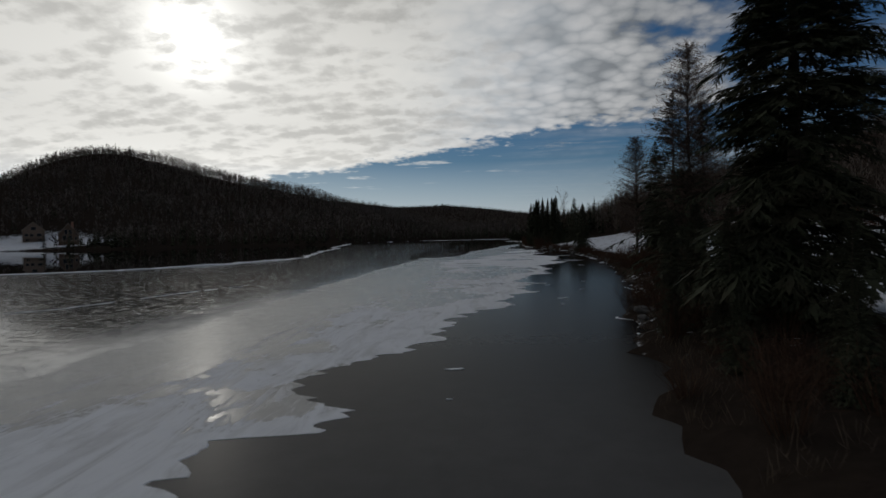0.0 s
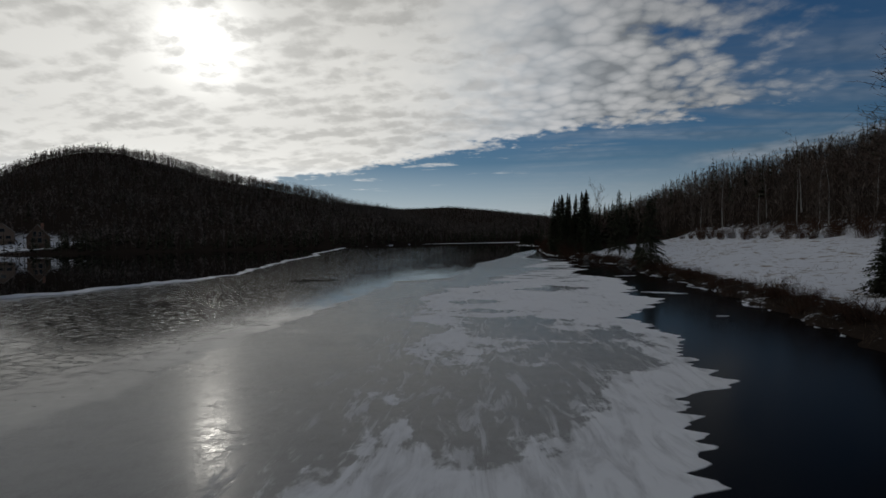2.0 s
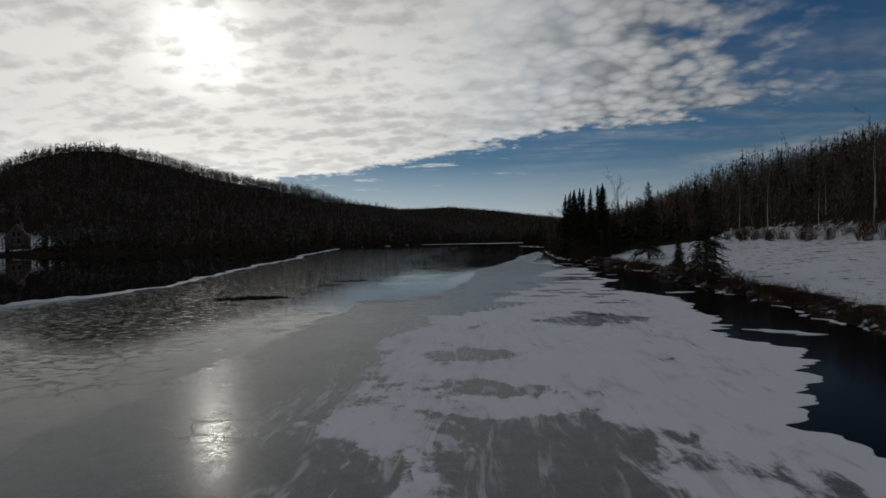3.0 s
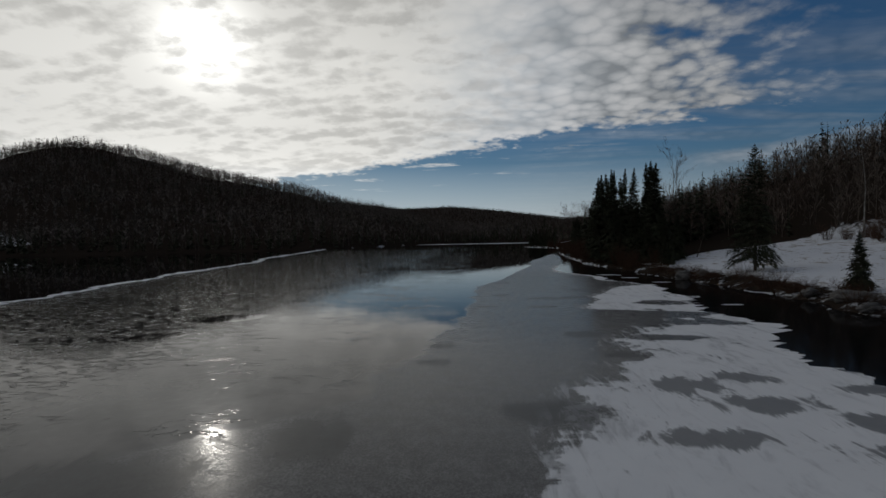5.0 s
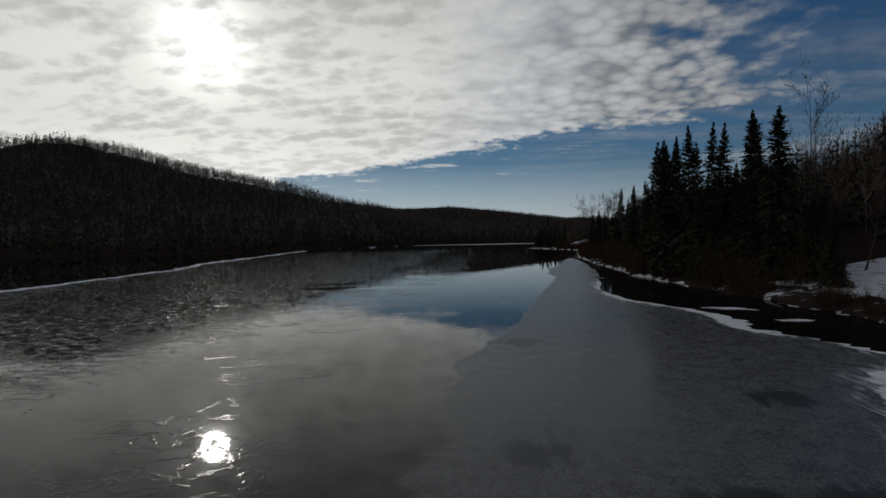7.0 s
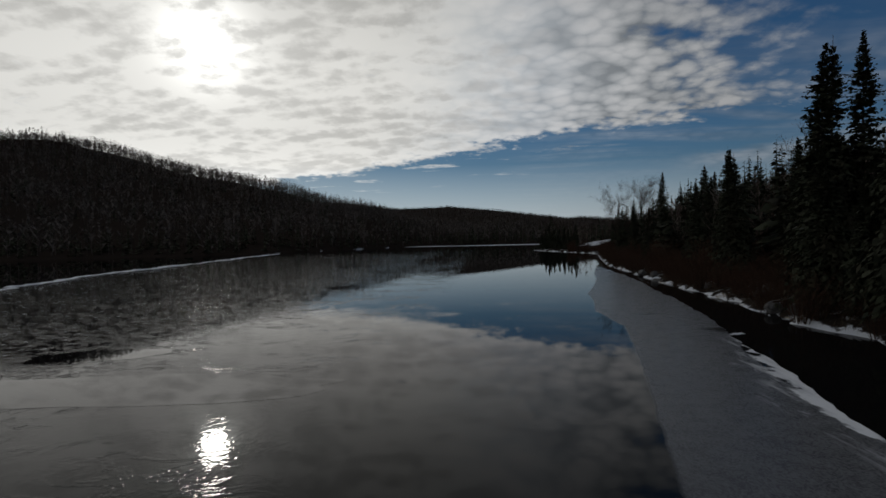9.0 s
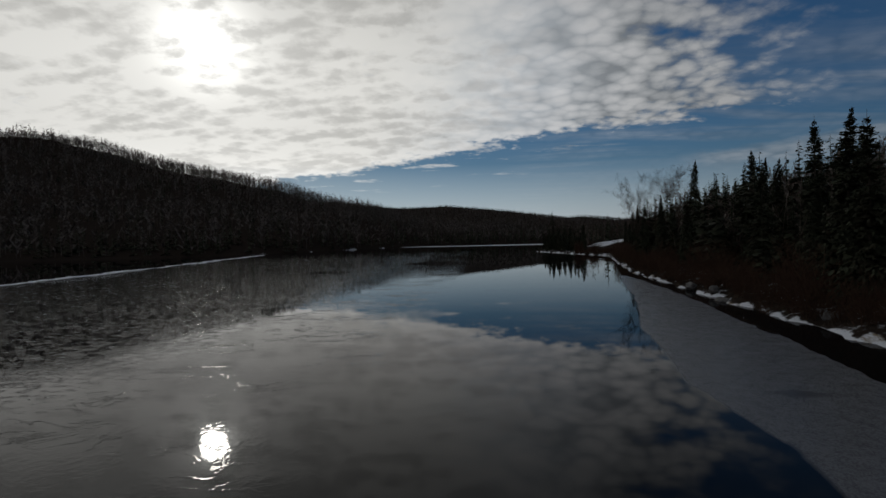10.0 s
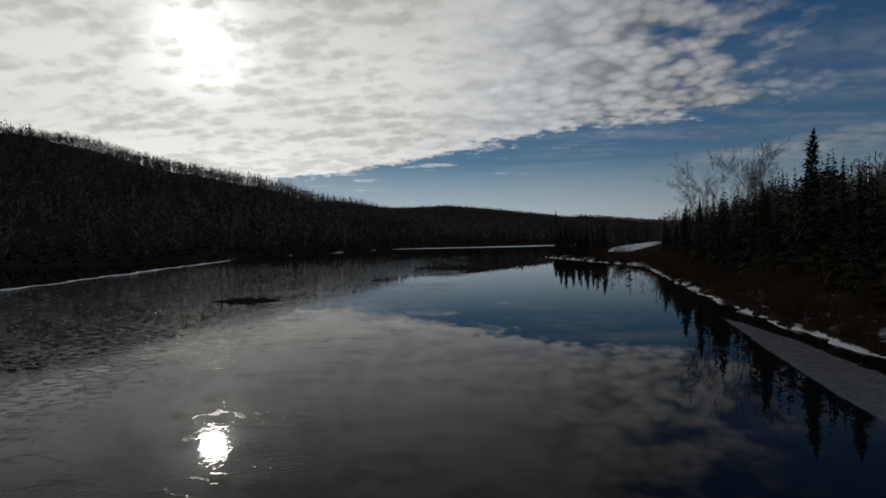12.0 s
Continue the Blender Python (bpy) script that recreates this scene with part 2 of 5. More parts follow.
def ice(n):
    def attr(name):
        return n.node("ShaderNodeAttribute", attribute_name=name).outputs["Fac"]
    p = n.place
    fine = n.noise(p, 1.6, 8, 0.66)
    # wind-laid snow: broad patches with crisp broken edges, and thin streaks blown off them
    along = n.node("ShaderNodeSeparateXYZ", {0: p}).outputs[1]
    streak = n.noise(n.scaled(p, 1.5, 0.34, 1, 24), 1.0, 9, 0.66, 0.9)
    cross = n.noise(n.scaled(p, 1.6, 0.30, 1, -38), 1.0, 8, 0.64, 0.7)
    spots = n.noise(n.scaled(p, 0.16, 0.13, 1, 10), 1.0, 9, 0.6, 0.6)
    rag = n.noise(n.scaled(p, 0.7, 0.6, 1, 50), 1.0, 8, 0.66, 0.3)
    bits = n.math("ADD", n.math("MULTIPLY", n.math("SUBTRACT", spots, 0.5), 5.0), n.math("ADD", n.math("MULTIPLY", n.math("SUBTRACT", rag, 0.5), 1.9), n.math("MULTIPLY", n.math("SUBTRACT", streak, 0.5), 1.3)))
    lay = n.math("ADD", attr("snow"), bits)
    snow = n.math("MULTIPLY", n.ramp(lay, 0.0, 0.28), n.ramp(n.math("ADD", streak, n.math("MULTIPLY", lay, n.ramp(along, 58, 66, 0.07, 0.16))), 0.34, 0.64, n.ramp(along, 58, 66, 0.48, 0.66), 1.0))
    blown = n.math("MULTIPLY", n.ramp(lay, -1.5, 0.1), n.math("MAXIMUM", n.ramp(streak, 0.525, 0.63), n.ramp(cross, 0.56, 0.65)))
    snow = n.math("MAXIMUM", snow, n.math("MULTIPLY", blown, 0.62))
    # frost grown on the clear ice
    blotch = n.noise(n.scaled(p, 0.22, 0.3, 1, -15), 1.0, 6, 0.6, 0.3)
    frost = n.ramp(n.math("ADD", attr("frost"), n.math("MULTIPLY", n.math("SUBTRACT", blotch, 0.5), n.ramp(n.node("ShaderNodeSeparateXYZ", {0: p}).outputs[1], 150, 185, 2.4, 0.5))), 0.0, 0.35)
    speck = n.ramp(n.math("ADD", n.math("MULTIPLY", n.noise(p, 21.0, 3, 0.8), 0.75), n.math("MULTIPLY", fine, 0.25)), 0.38, 0.64, n.ramp(along, 145, 175, 0.12, 0.34), n.ramp(along, 145, 175, 0.72, 0.70))
    wet = n.ramp(n.math("ADD", attr("wet"), n.math("MULTIPLY", n.math("SUBTRACT", streak, 0.5), 2.2)), 0.3, 0.55, 0.0, 0.75)
    hole = n.node("ShaderNodeTexVoronoi", {"Vector": n.scaled(n.node("ShaderNodeVectorMath", {0: p, 1: n.noise(p, 0.9, 4, 0.6, out=1)}, operation="ADD").outputs[0], 0.12, 0.17, 0.0), "Scale": 1.0}).outputs["Distance"]
    frost = n.math("MULTIPLY", frost, n.math("MULTIPLY", speck, n.math("MULTIPLY", n.ramp(hole, 0.05, 0.15, 0.3, 1.0), n.math("MULTIPLY", n.math("SUBTRACT", 1.0, wet), n.ramp(n.node("ShaderNodeSeparateXYZ", {0: p}).outputs[1], 140, 172, 1.0, 0.68)))))
    jumble = attr("jumble")
    chop = n.noise(n.scaled(p, 1.3, 2.2, 1, 15), 1.0, 9, 0.7, 0.3)
    rubble = n.math("MULTIPLY", jumble, n.ramp(chop, 0.545, 0.63, 0.0, 0.5))
    color = n.mix(fine, (0.004, 0.0045, 0.005), (0.010, 0.010, 0.011))
    color = n.mix(n.math("MULTIPLY", attr("film"), n.ramp(n.math("ADD", fine, spots), 0.75, 1.25, 0.7, 1.0)), color, (0.58, 0.57, 0.55))
    color = n.mix(rubble, color, (0.20, 0.21, 0.21))
    color = n.mix(frost, color, n.mix(n.ramp(along, 150, 175), (0.27, 0.265, 0.26), (0.40, 0.40, 0.41)))
    snow = n.math("MULTIPLY", snow, n.math("SUBTRACT", 1.0, wet))
    color = n.mix(snow, color, n.mix(rag, (0.80, 0.80, 0.81), (0.92, 0.92, 0.92)))
    rough = n.math("ADD", attr("rough"), n.math("ADD", n.math("MULTIPLY", n.math("MAXIMUM", snow, rubble), 0.5), n.math("MULTIPLY", frost, n.ramp(n.node("ShaderNodeSeparateXYZ", {0: p}).outputs[1], 95, 170, 0.45, 0.8))), clamp=True)
    relief = n.math("ADD", n.math("MULTIPLY", n.math("MULTIPLY", n.ramp(chop, 0.5, 0.64), jumble), 0.0028), n.math("ADD", n.math("MULTIPLY", snow, 0.006), n.math("MULTIPLY", n.noise(p, 1.6, 3, 0.5), n.math("MULTIPLY", n.ramp(along, 120, 200, 1.0, 0.25), n.ramp(n.noise(n.scaled(p, 0.12, 0.2, 1, 40), 1.0, 3), 0.5, 0.66, 0.0008, 0.004)))))
    fold = n.math("ABSOLUTE", n.math("SUBTRACT", n.noise(n.scaled(p, 0.55, 0.8, 1, 35), 1.0, 5, 0.55, 0.8), 0.5))
    crease = n.math("MULTIPLY", n.ramp(fold, 0.0, 0.035, 1.0, 0.0), n.math("MULTIPLY", n.ramp(n.noise(n.scaled(p, 0.2, 0.3, 1, 40), 1.0, 4), 0.46, 0.62, 0.0, 0.004), n.ramp(n.node("ShaderNodeSeparateXYZ", {0: p}).outputs[0], -3, -7)))
    crinkle = n.math("ABSOLUTE", n.math("SUBTRACT", n.noise(n.scaled(p, 2.6, 2.2, 1, 12), 1.0, 2, 0.5, 0.8), 0.5))
    calm = n.math("MULTIPLY", n.ramp(along, 84, 100), n.ramp(n.node("ShaderNodeSeparateXYZ", {0: p}).outputs[0], -2, -7))
    crinkle = n.math("MULTIPLY", crinkle, n.math("MULTIPLY", calm, n.ramp(n.noise(p, 0.22, 4), 0.38, 0.62, 0.0, 0.007)))
    relief = n.math("ADD", n.math("ADD", relief, crease), crinkle)
    rough = n.math("ADD", rough, n.math("MULTIPLY", wet, 0.3), clamp=True)
    return surface(n, color, rough, relief, 1.0, IOR=1.31, Specular_IOR_Level=0.145)


def plain(color, rough=0.7, metal=0.0):
    def build(n):
        g = n.noise(n.place, 1.7, 6)
        c = n.mix(g, tuple(v * 0.75 for v in color), tuple(min(1, v * 1.2) for v in color))
        return surface(n, c, rough, g, 0.01, Metallic=metal)
    return build


M = {key: material(key, build) for key, build in {
    "needles": needles, "dark_bark": dark_bark, "pale_bark": pale_bark, "twig": twig, "brush": brush, "brushwood": brushwood, "straw": straw, "far_wood": far_wood, "stone": stone, "earth": earth, "snow_white": snow_white, "water_dark": water_dark, "black_ice": black_ice, "ice": ice}.items()}
M["rubble"] = material("rubble", lambda n: surface(n, n.mix(n.node("ShaderNodeNewGeometry").outputs["Random Per Island"], (0.02, 0.021, 0.022), (0.09, 0.092, 0.094)), 0.35, IOR=1.31, Specular_IOR_Level=0.2))
M["siding"] = material("siding", plain((0.15, 0.105, 0.08)))
M["log_wall"] = material("log_wall", plain((0.085, 0.05, 0.032)))
M["trim_pale"] = material("trim_pale", plain((0.20, 0.165, 0.135)))
M["shingle"] = material("shingle", plain((0.07, 0.06, 0.058), 0.9))
M["glass"] = material("glass", lambda n: surface(n, (0.02, 0.025, 0.03), 0.05))
M["timber"] = material("timber", plain((0.20, 0.15, 0.11)))
M["brick_red"] = material("brick_red", plain((0.25, 0.12, 0.08)))

# ---------------------------------------------------------------- mesh tools


def mesh_of(name, verts, tris, mat, attrs=None, smooth=False):
    verts, tris = np.asarray(verts, np.float32).reshape(-1, 3), np.asarray(tris, np.int32).reshape(-1, 3)
    me = bpy.data.meshes.new(name)
    me.vertices.add(len(verts))
    me.vertices.foreach_set("co", verts.ravel())
    me.loops.add(3 * len(tris))
    me.loops.foreach_set("vertex_index", tris.ravel())
    me.polygons.add(len(tris))
    me.polygons.foreach_set("loop_start", np.arange(0, 3 * len(tris), 3, dtype=np.int32))
    me.polygons.foreach_set("use_smooth", np.full(len(tris), smooth))
    for key, values in (attrs or {}).items():
        me.attributes.new(key, "FLOAT", "POINT").data.foreach_set("value", np.asarray(values, np.float32))
    me.update(calc_edges=True)
    me.materials.append(mat)
    return me


def part(name, shape, mat, parent=None, label="", smooth=False):
    ob = new(name, mesh_of(name, *shape, mat, smooth=smooth))
    ob.parent = parent
    return tagged(ob, label)


def joined(*shapes):
    verts, tris, at = [], [], 0
    for v, f in shapes:
        v, f = np.asarray(v, float).reshape(-1, 3), np.asarray(f, int).reshape(-1, 3)
        verts.append(v), tris.append(f + at)
        at += len(v)
    return np.concatenate(verts), np.concatenate(tris)


def tubes(p0, p1, r0, r1, sides=5):
    """Tapered rods from p0 to p1, many at once."""
    p0, p1 = np.atleast_2d(p0).astype(float), np.atleast_2d(p1).astype(float)
    m = len(p0)
    d = p1 - p0
    d /= np.linalg.norm(d, axis=1, keepdims=True) + 1e-9
    ref = np.where(np.abs(d[:, 2:3]) > 0.9, np.array([[1.0, 0, 0]]), np.array([[0, 0, 1.0]]))
    a = np.cross(d, ref)
    a /= np.linalg.norm(a, axis=1, keepdims=True)
    b = np.cross(d, a)
    ang = np.arange(sides) * 2 * math.pi / sides
    ring = a[:, None] * np.cos(ang)[None, :, None] + b[:, None] * np.sin(ang)[None, :, None]
    r0, r1 = np.broadcast_to(r0, m)[:, None, None], np.broadcast_to(r1, m)[:, None, None]
    verts = np.stack([p0[:, None] + ring * r0, p1[:, None] + ring * r1], 1).reshape(-1, 3)
    i, k = np.arange(sides), (np.arange(sides) + 1) % sides
    one = np.concatenate([np.stack([i, k, sides + k], 1), np.stack([i, sides + k, sides + i], 1)])
    tris = (np.arange(m)[:, None, None] * 2 * sides + one[None]).reshape(-1, 3)
    return verts, tris


def pole(line, radii, sides=7):
    """One bent, tapering rod through the points of a line."""
    ang = np.arange(sides) * 2 * math.pi / sides
    ring = np.stack([np.cos(ang), np.sin(ang), 0 * ang], 1)
    n = len(line)
    verts = (line[:, None] + ring[None] * np.asarray(radii)[:, None, None]).reshape(-1, 3)
    i, k = np.arange(sides), (np.arange(sides) + 1) % sides
    one = np.concatenate([np.stack([i, k, sides + k], 1), np.stack([i, sides + k, sides + i], 1)])
    return verts, (np.arange(n - 1)[:, None, None] * sides + one[None]).reshape(-1, 3)


def blades(p, q, side, width):
    """Slim bent leaf shapes from p to q."""
    mid = p * 0.55 + q * 0.45
    w = np.broadcast_to(width, len(p))[:, None]
    verts = np.stack([p, mid + side * w, q, mid - side * w], 1).reshape(-1, 3)
    base = np.arange(len(p))[:, None, None] * 4
    return verts, (base + np.array([[0, 1, 2], [0, 2, 3]])[None]).reshape(-1, 3)


def box(x0, x1, y0, y1, z0, z1):
    v = [(x, y, z) for x in (x0, x1) for y in (y0, y1) for z in (z0, z1)]
    q = [(0, 1, 3, 2), (4, 6, 7, 5), (0, 4, 5, 1), (2, 3, 7, 6), (0, 2, 6, 4), (1, 5, 7, 3)]
    return v, [t for a, b, c, d in q for t in ((a, b, c), (a, c, d))]


def rand(seed):
    return np.random.RandomState(seed)


# ---------------------------------------------------------------- the plan of the lake and its shores
SHORE_Y = [-400, -40, 5, 8, 11, 14, 18, 26, 38, 42, 50, 69, 80, 95, 113, 131, 150, 165, 187, 200, 220, 245, 265, 283, 320, 337, 360, 380, 388, 400, 450, 600, 700]
SHORE_X = [-4, 0.5, 3.0, 3.6, 4.1, 5.0, 5.6, 7.5, 11.4, 12.2, 13.6, 17.2, 18.4, 20, 20.6, 22, 20, 18.6, 16.6, 17.8, 18.8, 20.4, 23.5, 26.5, 34, 29, 24, 19, 24, 34, 62, 110, 130]
FAR_X = [-2500, -900, -450, -330, -259, -190, -110, -85, -73, -60, 50, 140]
FAR_Y = [150, 260, 300, 322, 339, 352, 400, 500, 583, 606, 650, 668]


def shore_right(y):
    y = np.asarray(y, float)
    return np.interp(y, SHORE_Y, SHORE_X) + 0.35 * np.sin(y * 0.9) + 0.25 * np.sin(y * 2.3 + 1) + 0.15 * np.sin(y * 5.1)


def shore_far(x):
    x = np.asarray(x, float)
    return np.interp(x, FAR_X, FAR_Y) + 3 * np.sin(x * 0.11) + 1.5 * np.sin(x * 0.37)


def bumps(x, y, size, seed):
    """Smooth waves, -1 to 1, about so long."""
    r, out = rand(seed), 0
    for k in range(5):
        a, f = r.uniform(0, 6.3), 2 * math.pi / (size * r.uniform(0.6, 1.7))
        out = out + np.sin((x * math.cos(a) + y * math.sin(a)) * f + r.uniform(0, 6.3))
    return out / 3.0


def ground(x, y):
    """Height of the ground, and how wooded it is."""
    x, y = np.asarray(x, float), np.asarray(y, float)
    dr, df = x - shore_right(y), (y - shore_far(x)) * 0.8
    # right-hand bank: low edge, sloping field, wooded hill
    tall = np.interp(y, [-200, 60, 125, 150, 175, 220, 300, 420, 700], [1.5, 1.5, 1.55, 1.4, 1.05, 0.95, 0.85, 0.2, 0.15])
    field = np.interp(y, [-50, 20, 60, 120, 165, 180, 197, 240, 300, 420], [14, 20, 27, 29, 29, 24, 8, 6, 6, 10])
    d = np.maximum(dr, 0)
    rise = np.interp(d - field, [0, 26, 52, 95, 200, 400], [0, 10, 18, 27, 36, 42]) * tall
    right = 0.45 * (1 - np.exp(-d / 0.8)) + np.minimum(d, field) * 0.13 * np.clip(tall, 0.3, 1) + rise
    right += np.clip(d / 6, 0, 1) * bumps(x, y, 17, 3) * 0.22 + np.clip((d - field) / 20, 0, 1) * bumps(x, y, 60, 4) * 2.0
    right = np.where(dr > 0, right, np.maximum(dr * 0.5, -2.0))
    # far side: the big wooded hill
    crest = np.interp(x, [-644, -561, -490, -390, -300, -232, -195, -100, 0, 300], [152, 146, 121, 98, 78, 58, 47, 27, 14, 8])
    crest = crest * np.interp(x - 0.8 * np.clip(900 - y, 0, 600), [-2500, -1500, -950, -860, -756, -700, -644], [0.26, 0.36, 0.47, 0.61, 0.90, 0.98, 1.0])
    base = shore_far(x)
    s = np.clip((y - base) / (900 - base), 0, None)
    hill = crest * np.where(s < 1, np.sin(np.minimum(s, 1) * math.pi / 2) ** 1.25, np.clip(1.6 - 0.6 * s, 0.25, 1))
    yard = np.exp(-(((x + 338) / 62) ** 2 + ((y - 372) / 58) ** 2) ** 2)
    hill = hill * (1 - yard)
    f = np.maximum(df, 0)
    left = 0.5 * (1 - np.exp(-f / 2)) + np.minimum(f, 40) * (0.05 + 0.05 * yard) + hill + np.clip(f / 80, 0, 1) * bumps(x, y, 140, 5) * 3
    left = np.where(df > 0, left, np.maximum(df * 0.3, -2.0))
    z = np.maximum(left, right)
    # the far ridge
    far = np.interp(x, [-4000, -1500, -666, -403, -170, 34, 261, 360, 435, 582, 849, 1600, 4000], [190, 210, 188, 152, 158, 138, 107, 90, 100, 77, 55, 50, 70])
    z = np.maximum(z, (far + 5) * np.clip(1 - np.abs(y - 2600) / 1500, 0, 1) ** 0.9 - 5)
    wood = np.where(dr > 0, np.clip((d - field + 2) / 8, 0, 1) * 0.8, 0)
    wood = np.maximum(wood, np.where(df > -14, 1.0, 0))
    thicket = np.where((dr > -2) & (y < 62), np.clip((9 - dr) / 4, 0, np.interp(y, [0, 12, 20, 45, 60], [0.8, 0.75, 0.62, 0.6, 0.7])), 0)
    band = np.where((dr > -2) & (y < 172), np.clip((4 - dr) / 2.5, 0, np.interp(y, [15, 20, 45, 60], [0.62, 0.58, 0.58, 0.62])), 0)
    wood = np.maximum(wood, np.maximum(thicket, band))
    snowy_point = np.exp(-(((x - 46) / 9) ** 2 + ((y - 366) / 14) ** 2) ** 2)
    wood = wood * (1 - yard) * (1 - snowy_point)
    wood = np.where((dr > 0) & (y > 170) & (df < 0), np.maximum(wood * np.clip((dr - 4) / 6, 0, 1), np.clip(0.64 - 0.06 * np.clip(dr - 1, 0, 1) + 0.2 * np.clip((dr - 4) / 5, 0, 1), 0, 0.8) * (1 - snowy_point)), wood)
    return z, wood


def height(x, y):
    return float(ground(np.array([x]), np.array([y]))[0][0])


def lines(*spans):
    """Grid lines: spans of (from, to, step)."""
    return np.concatenate([np.arange(a, b, s) for a, b, s in spans])


def grid_mesh(xs, ys):
    gx, gy = np.meshgrid(xs, ys)
    nx = len(xs)
    i = (np.arange(len(ys) - 1)[:, None] * nx + np.arange(nx - 1)[None]).ravel()
    tris = np.concatenate([np.stack([i, i + 1, i + nx + 1], 1), np.stack([i, i + nx + 1, i + nx], 1)])
    return gx.ravel(), gy.ravel(), tris


# ---------------------------------------------------------------- ground, water and ice
gx, gy, gt = grid_mesh(lines((-4200, -1000, 200), (-1000, -450, 30), (-450, -60, 10), (-60, -2, 6), (-2, 4, 2), (4, 32, 0.6), (32, 60, 2), (60, 160, 5), (160, 600, 30), (600, 4201, 200)),
                       lines((-1500, -60, 120), (-60, 0, 6), (0, 70, 0.7), (70, 300, 1.2), (300, 420, 2.5), (420, 700, 10), (700, 1100, 30), (1100, 4001, 100)))
gz, wooded = ground(gx, gy)
land = new("ground", mesh_of("ground", np.stack([gx, gy, gz], 1), gt, M["earth"], {"wood": wooded}, True))
tagged(land, "snow-dusted field and dark wooded hills round the lake", "ground", kind="structure")

lake = new("lake_water", mesh_of("lake_water", [(-2500, -1400, 0), (400, -1400, 0), (400, 720, 0), (-2500, 720, 0)], [(0, 1, 2), (0, 2, 3)], M["water_dark"]))
tagged(lake, "still dark open lake water along the ice", "water", kind="structure")

EDGE_Y = [-60, 7.9, 9.2, 10.3, 10.5, 10.7, 11.5, 12.2, 12.4, 14.8, 17, 18.5, 20.2, 24.1, 26.5, 28.3, 30, 33, 36.5, 37.6, 39, 42.3, 45, 46.5, 54, 55.5, 60, 63, 67, 70, 77, 80, 82, 90, 99, 103, 107, 110, 114, 118, 124, 132, 136, 141, 146, 150, 155, 158, 163]
EDGE_X = [-12, -4.8, -5.5, -5.4, -4.3, -3.4, -3.1, -3.2, -4.1, -5.1, -4.3, -3.2, -2.1, -1.5, -0.9, -0.1, 1.4, 1.7, 2.4, 4.1, 3.4, 3.2, 5.2, 2.8, 4.9, 7.2, 7.2, 8.6, 8.2, 7.8, 12, 12.7, 11, 13, 14.5, 13.6, 11.4, 11, 12, 14.4, 12.9, 14.6, 14.3, 15.8, 14, 12.4, 13, 11.4, 9.6]
EDGE_Y += [167, 172, 178, 183, 190, 215, 230, 247, 256, 265, 283, 320, 337, 360, 382, 400]
EDGE_X += [9, 9.3, 10.7, 11.5, 13, 17, 18, 19.5, 20.4, 22.5, 25.5, 32.5, 27.5, 22.5, 17, 15]
RIM_Y = [-60, 68, 74, 90, 106, 120, 145, 170, 214, 244, 290, 345, 400]
RIM_X = [-90, -66, -53, -44, -40, -40, -46, -52, -58, -69, -77, -88, -98]
FROST_Y = [-60, 66, 99, 105, 116, 126, 135, 143, 150, 168, 176, 180, 187, 193, 197, 205, 210, 222, 231, 241, 246, 252]
FROST_X = [-16, -13, -11, -5.5, -3.5, -2.6, -2.7, -2.4, 0.1, 3.5, 5.2, 6.0, 7.2, 6.9, 7.6, 8.6, 10.1, 12.9, 14.4, 16.6, 17.8, 19.2]
SNOW_Y = [-20, 10, 20, 48, 56, 71, 82, 90, 97, 98, 101, 106, 108, 114, 120, 123, 125, 128, 132, 136, 141, 143, 150, 155, 158, 163, 167, 172, 178, 183, 186]
SNOW_X = [-14, -10, -8, -4.2, -4, -4.2, -5, -3, 4, -0.5, -0.2, 1.3, 3.3, 4.7, 8.4, 14, 5.5, 6, 7.5, 9, 11.5, 15, 11.4, 12.0, 10.5, 8.9, 8.4, 8.8, 10.2, 11.4, 15]


WET = [(3.8, 131.8, 1.6, 0.8), (7.5, 138.2, 1.0, 1.0), (6.3, 132.2, 0.9, 0.6), (2.9, 126.5, 1.0, 0.6), (-1.2, 126.7, 0.8, 0.5), (0.7, 103.6, 1.6, 1.1), (-5.6, 101.5, 1.2, 1.4), (-9.2, 98.8, 2.4, 1.4), (3.4, 115.6, 1.1, 1.0),
       (0.5, 146.7, 1.2, 1.2), (6.6, 104.5, 1.3, 0.9), (9.2, 103.0, 1.6, 0.8), (5.2, 106.5, 1.1, 1.0), (8.0, 101.0, 1.0, 0.8), (4.3, 101.8, 1.6, 0.8), (7.4, 107.5, 1.0, 0.8), (11.0, 106.0, 1.2, 0.7), (7.6, 114.8, 1.5, 0.7), (4.3, 110.9, 1.0, 0.8), (-3.3, 112.8, 0.7, 0.7), (-3.2, 109.6, 0.7, 0.5), (-0.2, 134.0, 0.7, 1.0), (7.7, 138.5, 0.7, 0.7)]      # places where frost and snow have melted

BARE = [(5.0, 88.1, 2.4, 2.0), (0.5, 73.2, 3.0, 1.3), (1.2, 69.0, 2.4, 1.6), (0.0, 66.0, 3.4, 1.8), (2.8, 64.4, 2.6, 1.2), (4.3, 59.4, 1.4, 1.6), (-1.0, 78.6, 2.0, 1.4), (-4.0, 14.0, 1.2, 2.0)]     # grey gaps in the snow cover


def ragged(y, seed, big=0.5, small=0.25):
    """A broken line: random steps at three sizes."""
    g, out = rand(seed), 0
    for size, amp in ((2.6, big), (0.9, 0.6 * big), (0.4, 1.2 * small), (0.17, 0.5 * small)):
        at = np.arange(-70, 410, size)
        out = out + np.interp(y + 0.3 * size * np.sin(y * 2.1 / size), at, g.uniform(-1, 1, len(at))) * amp
    return out


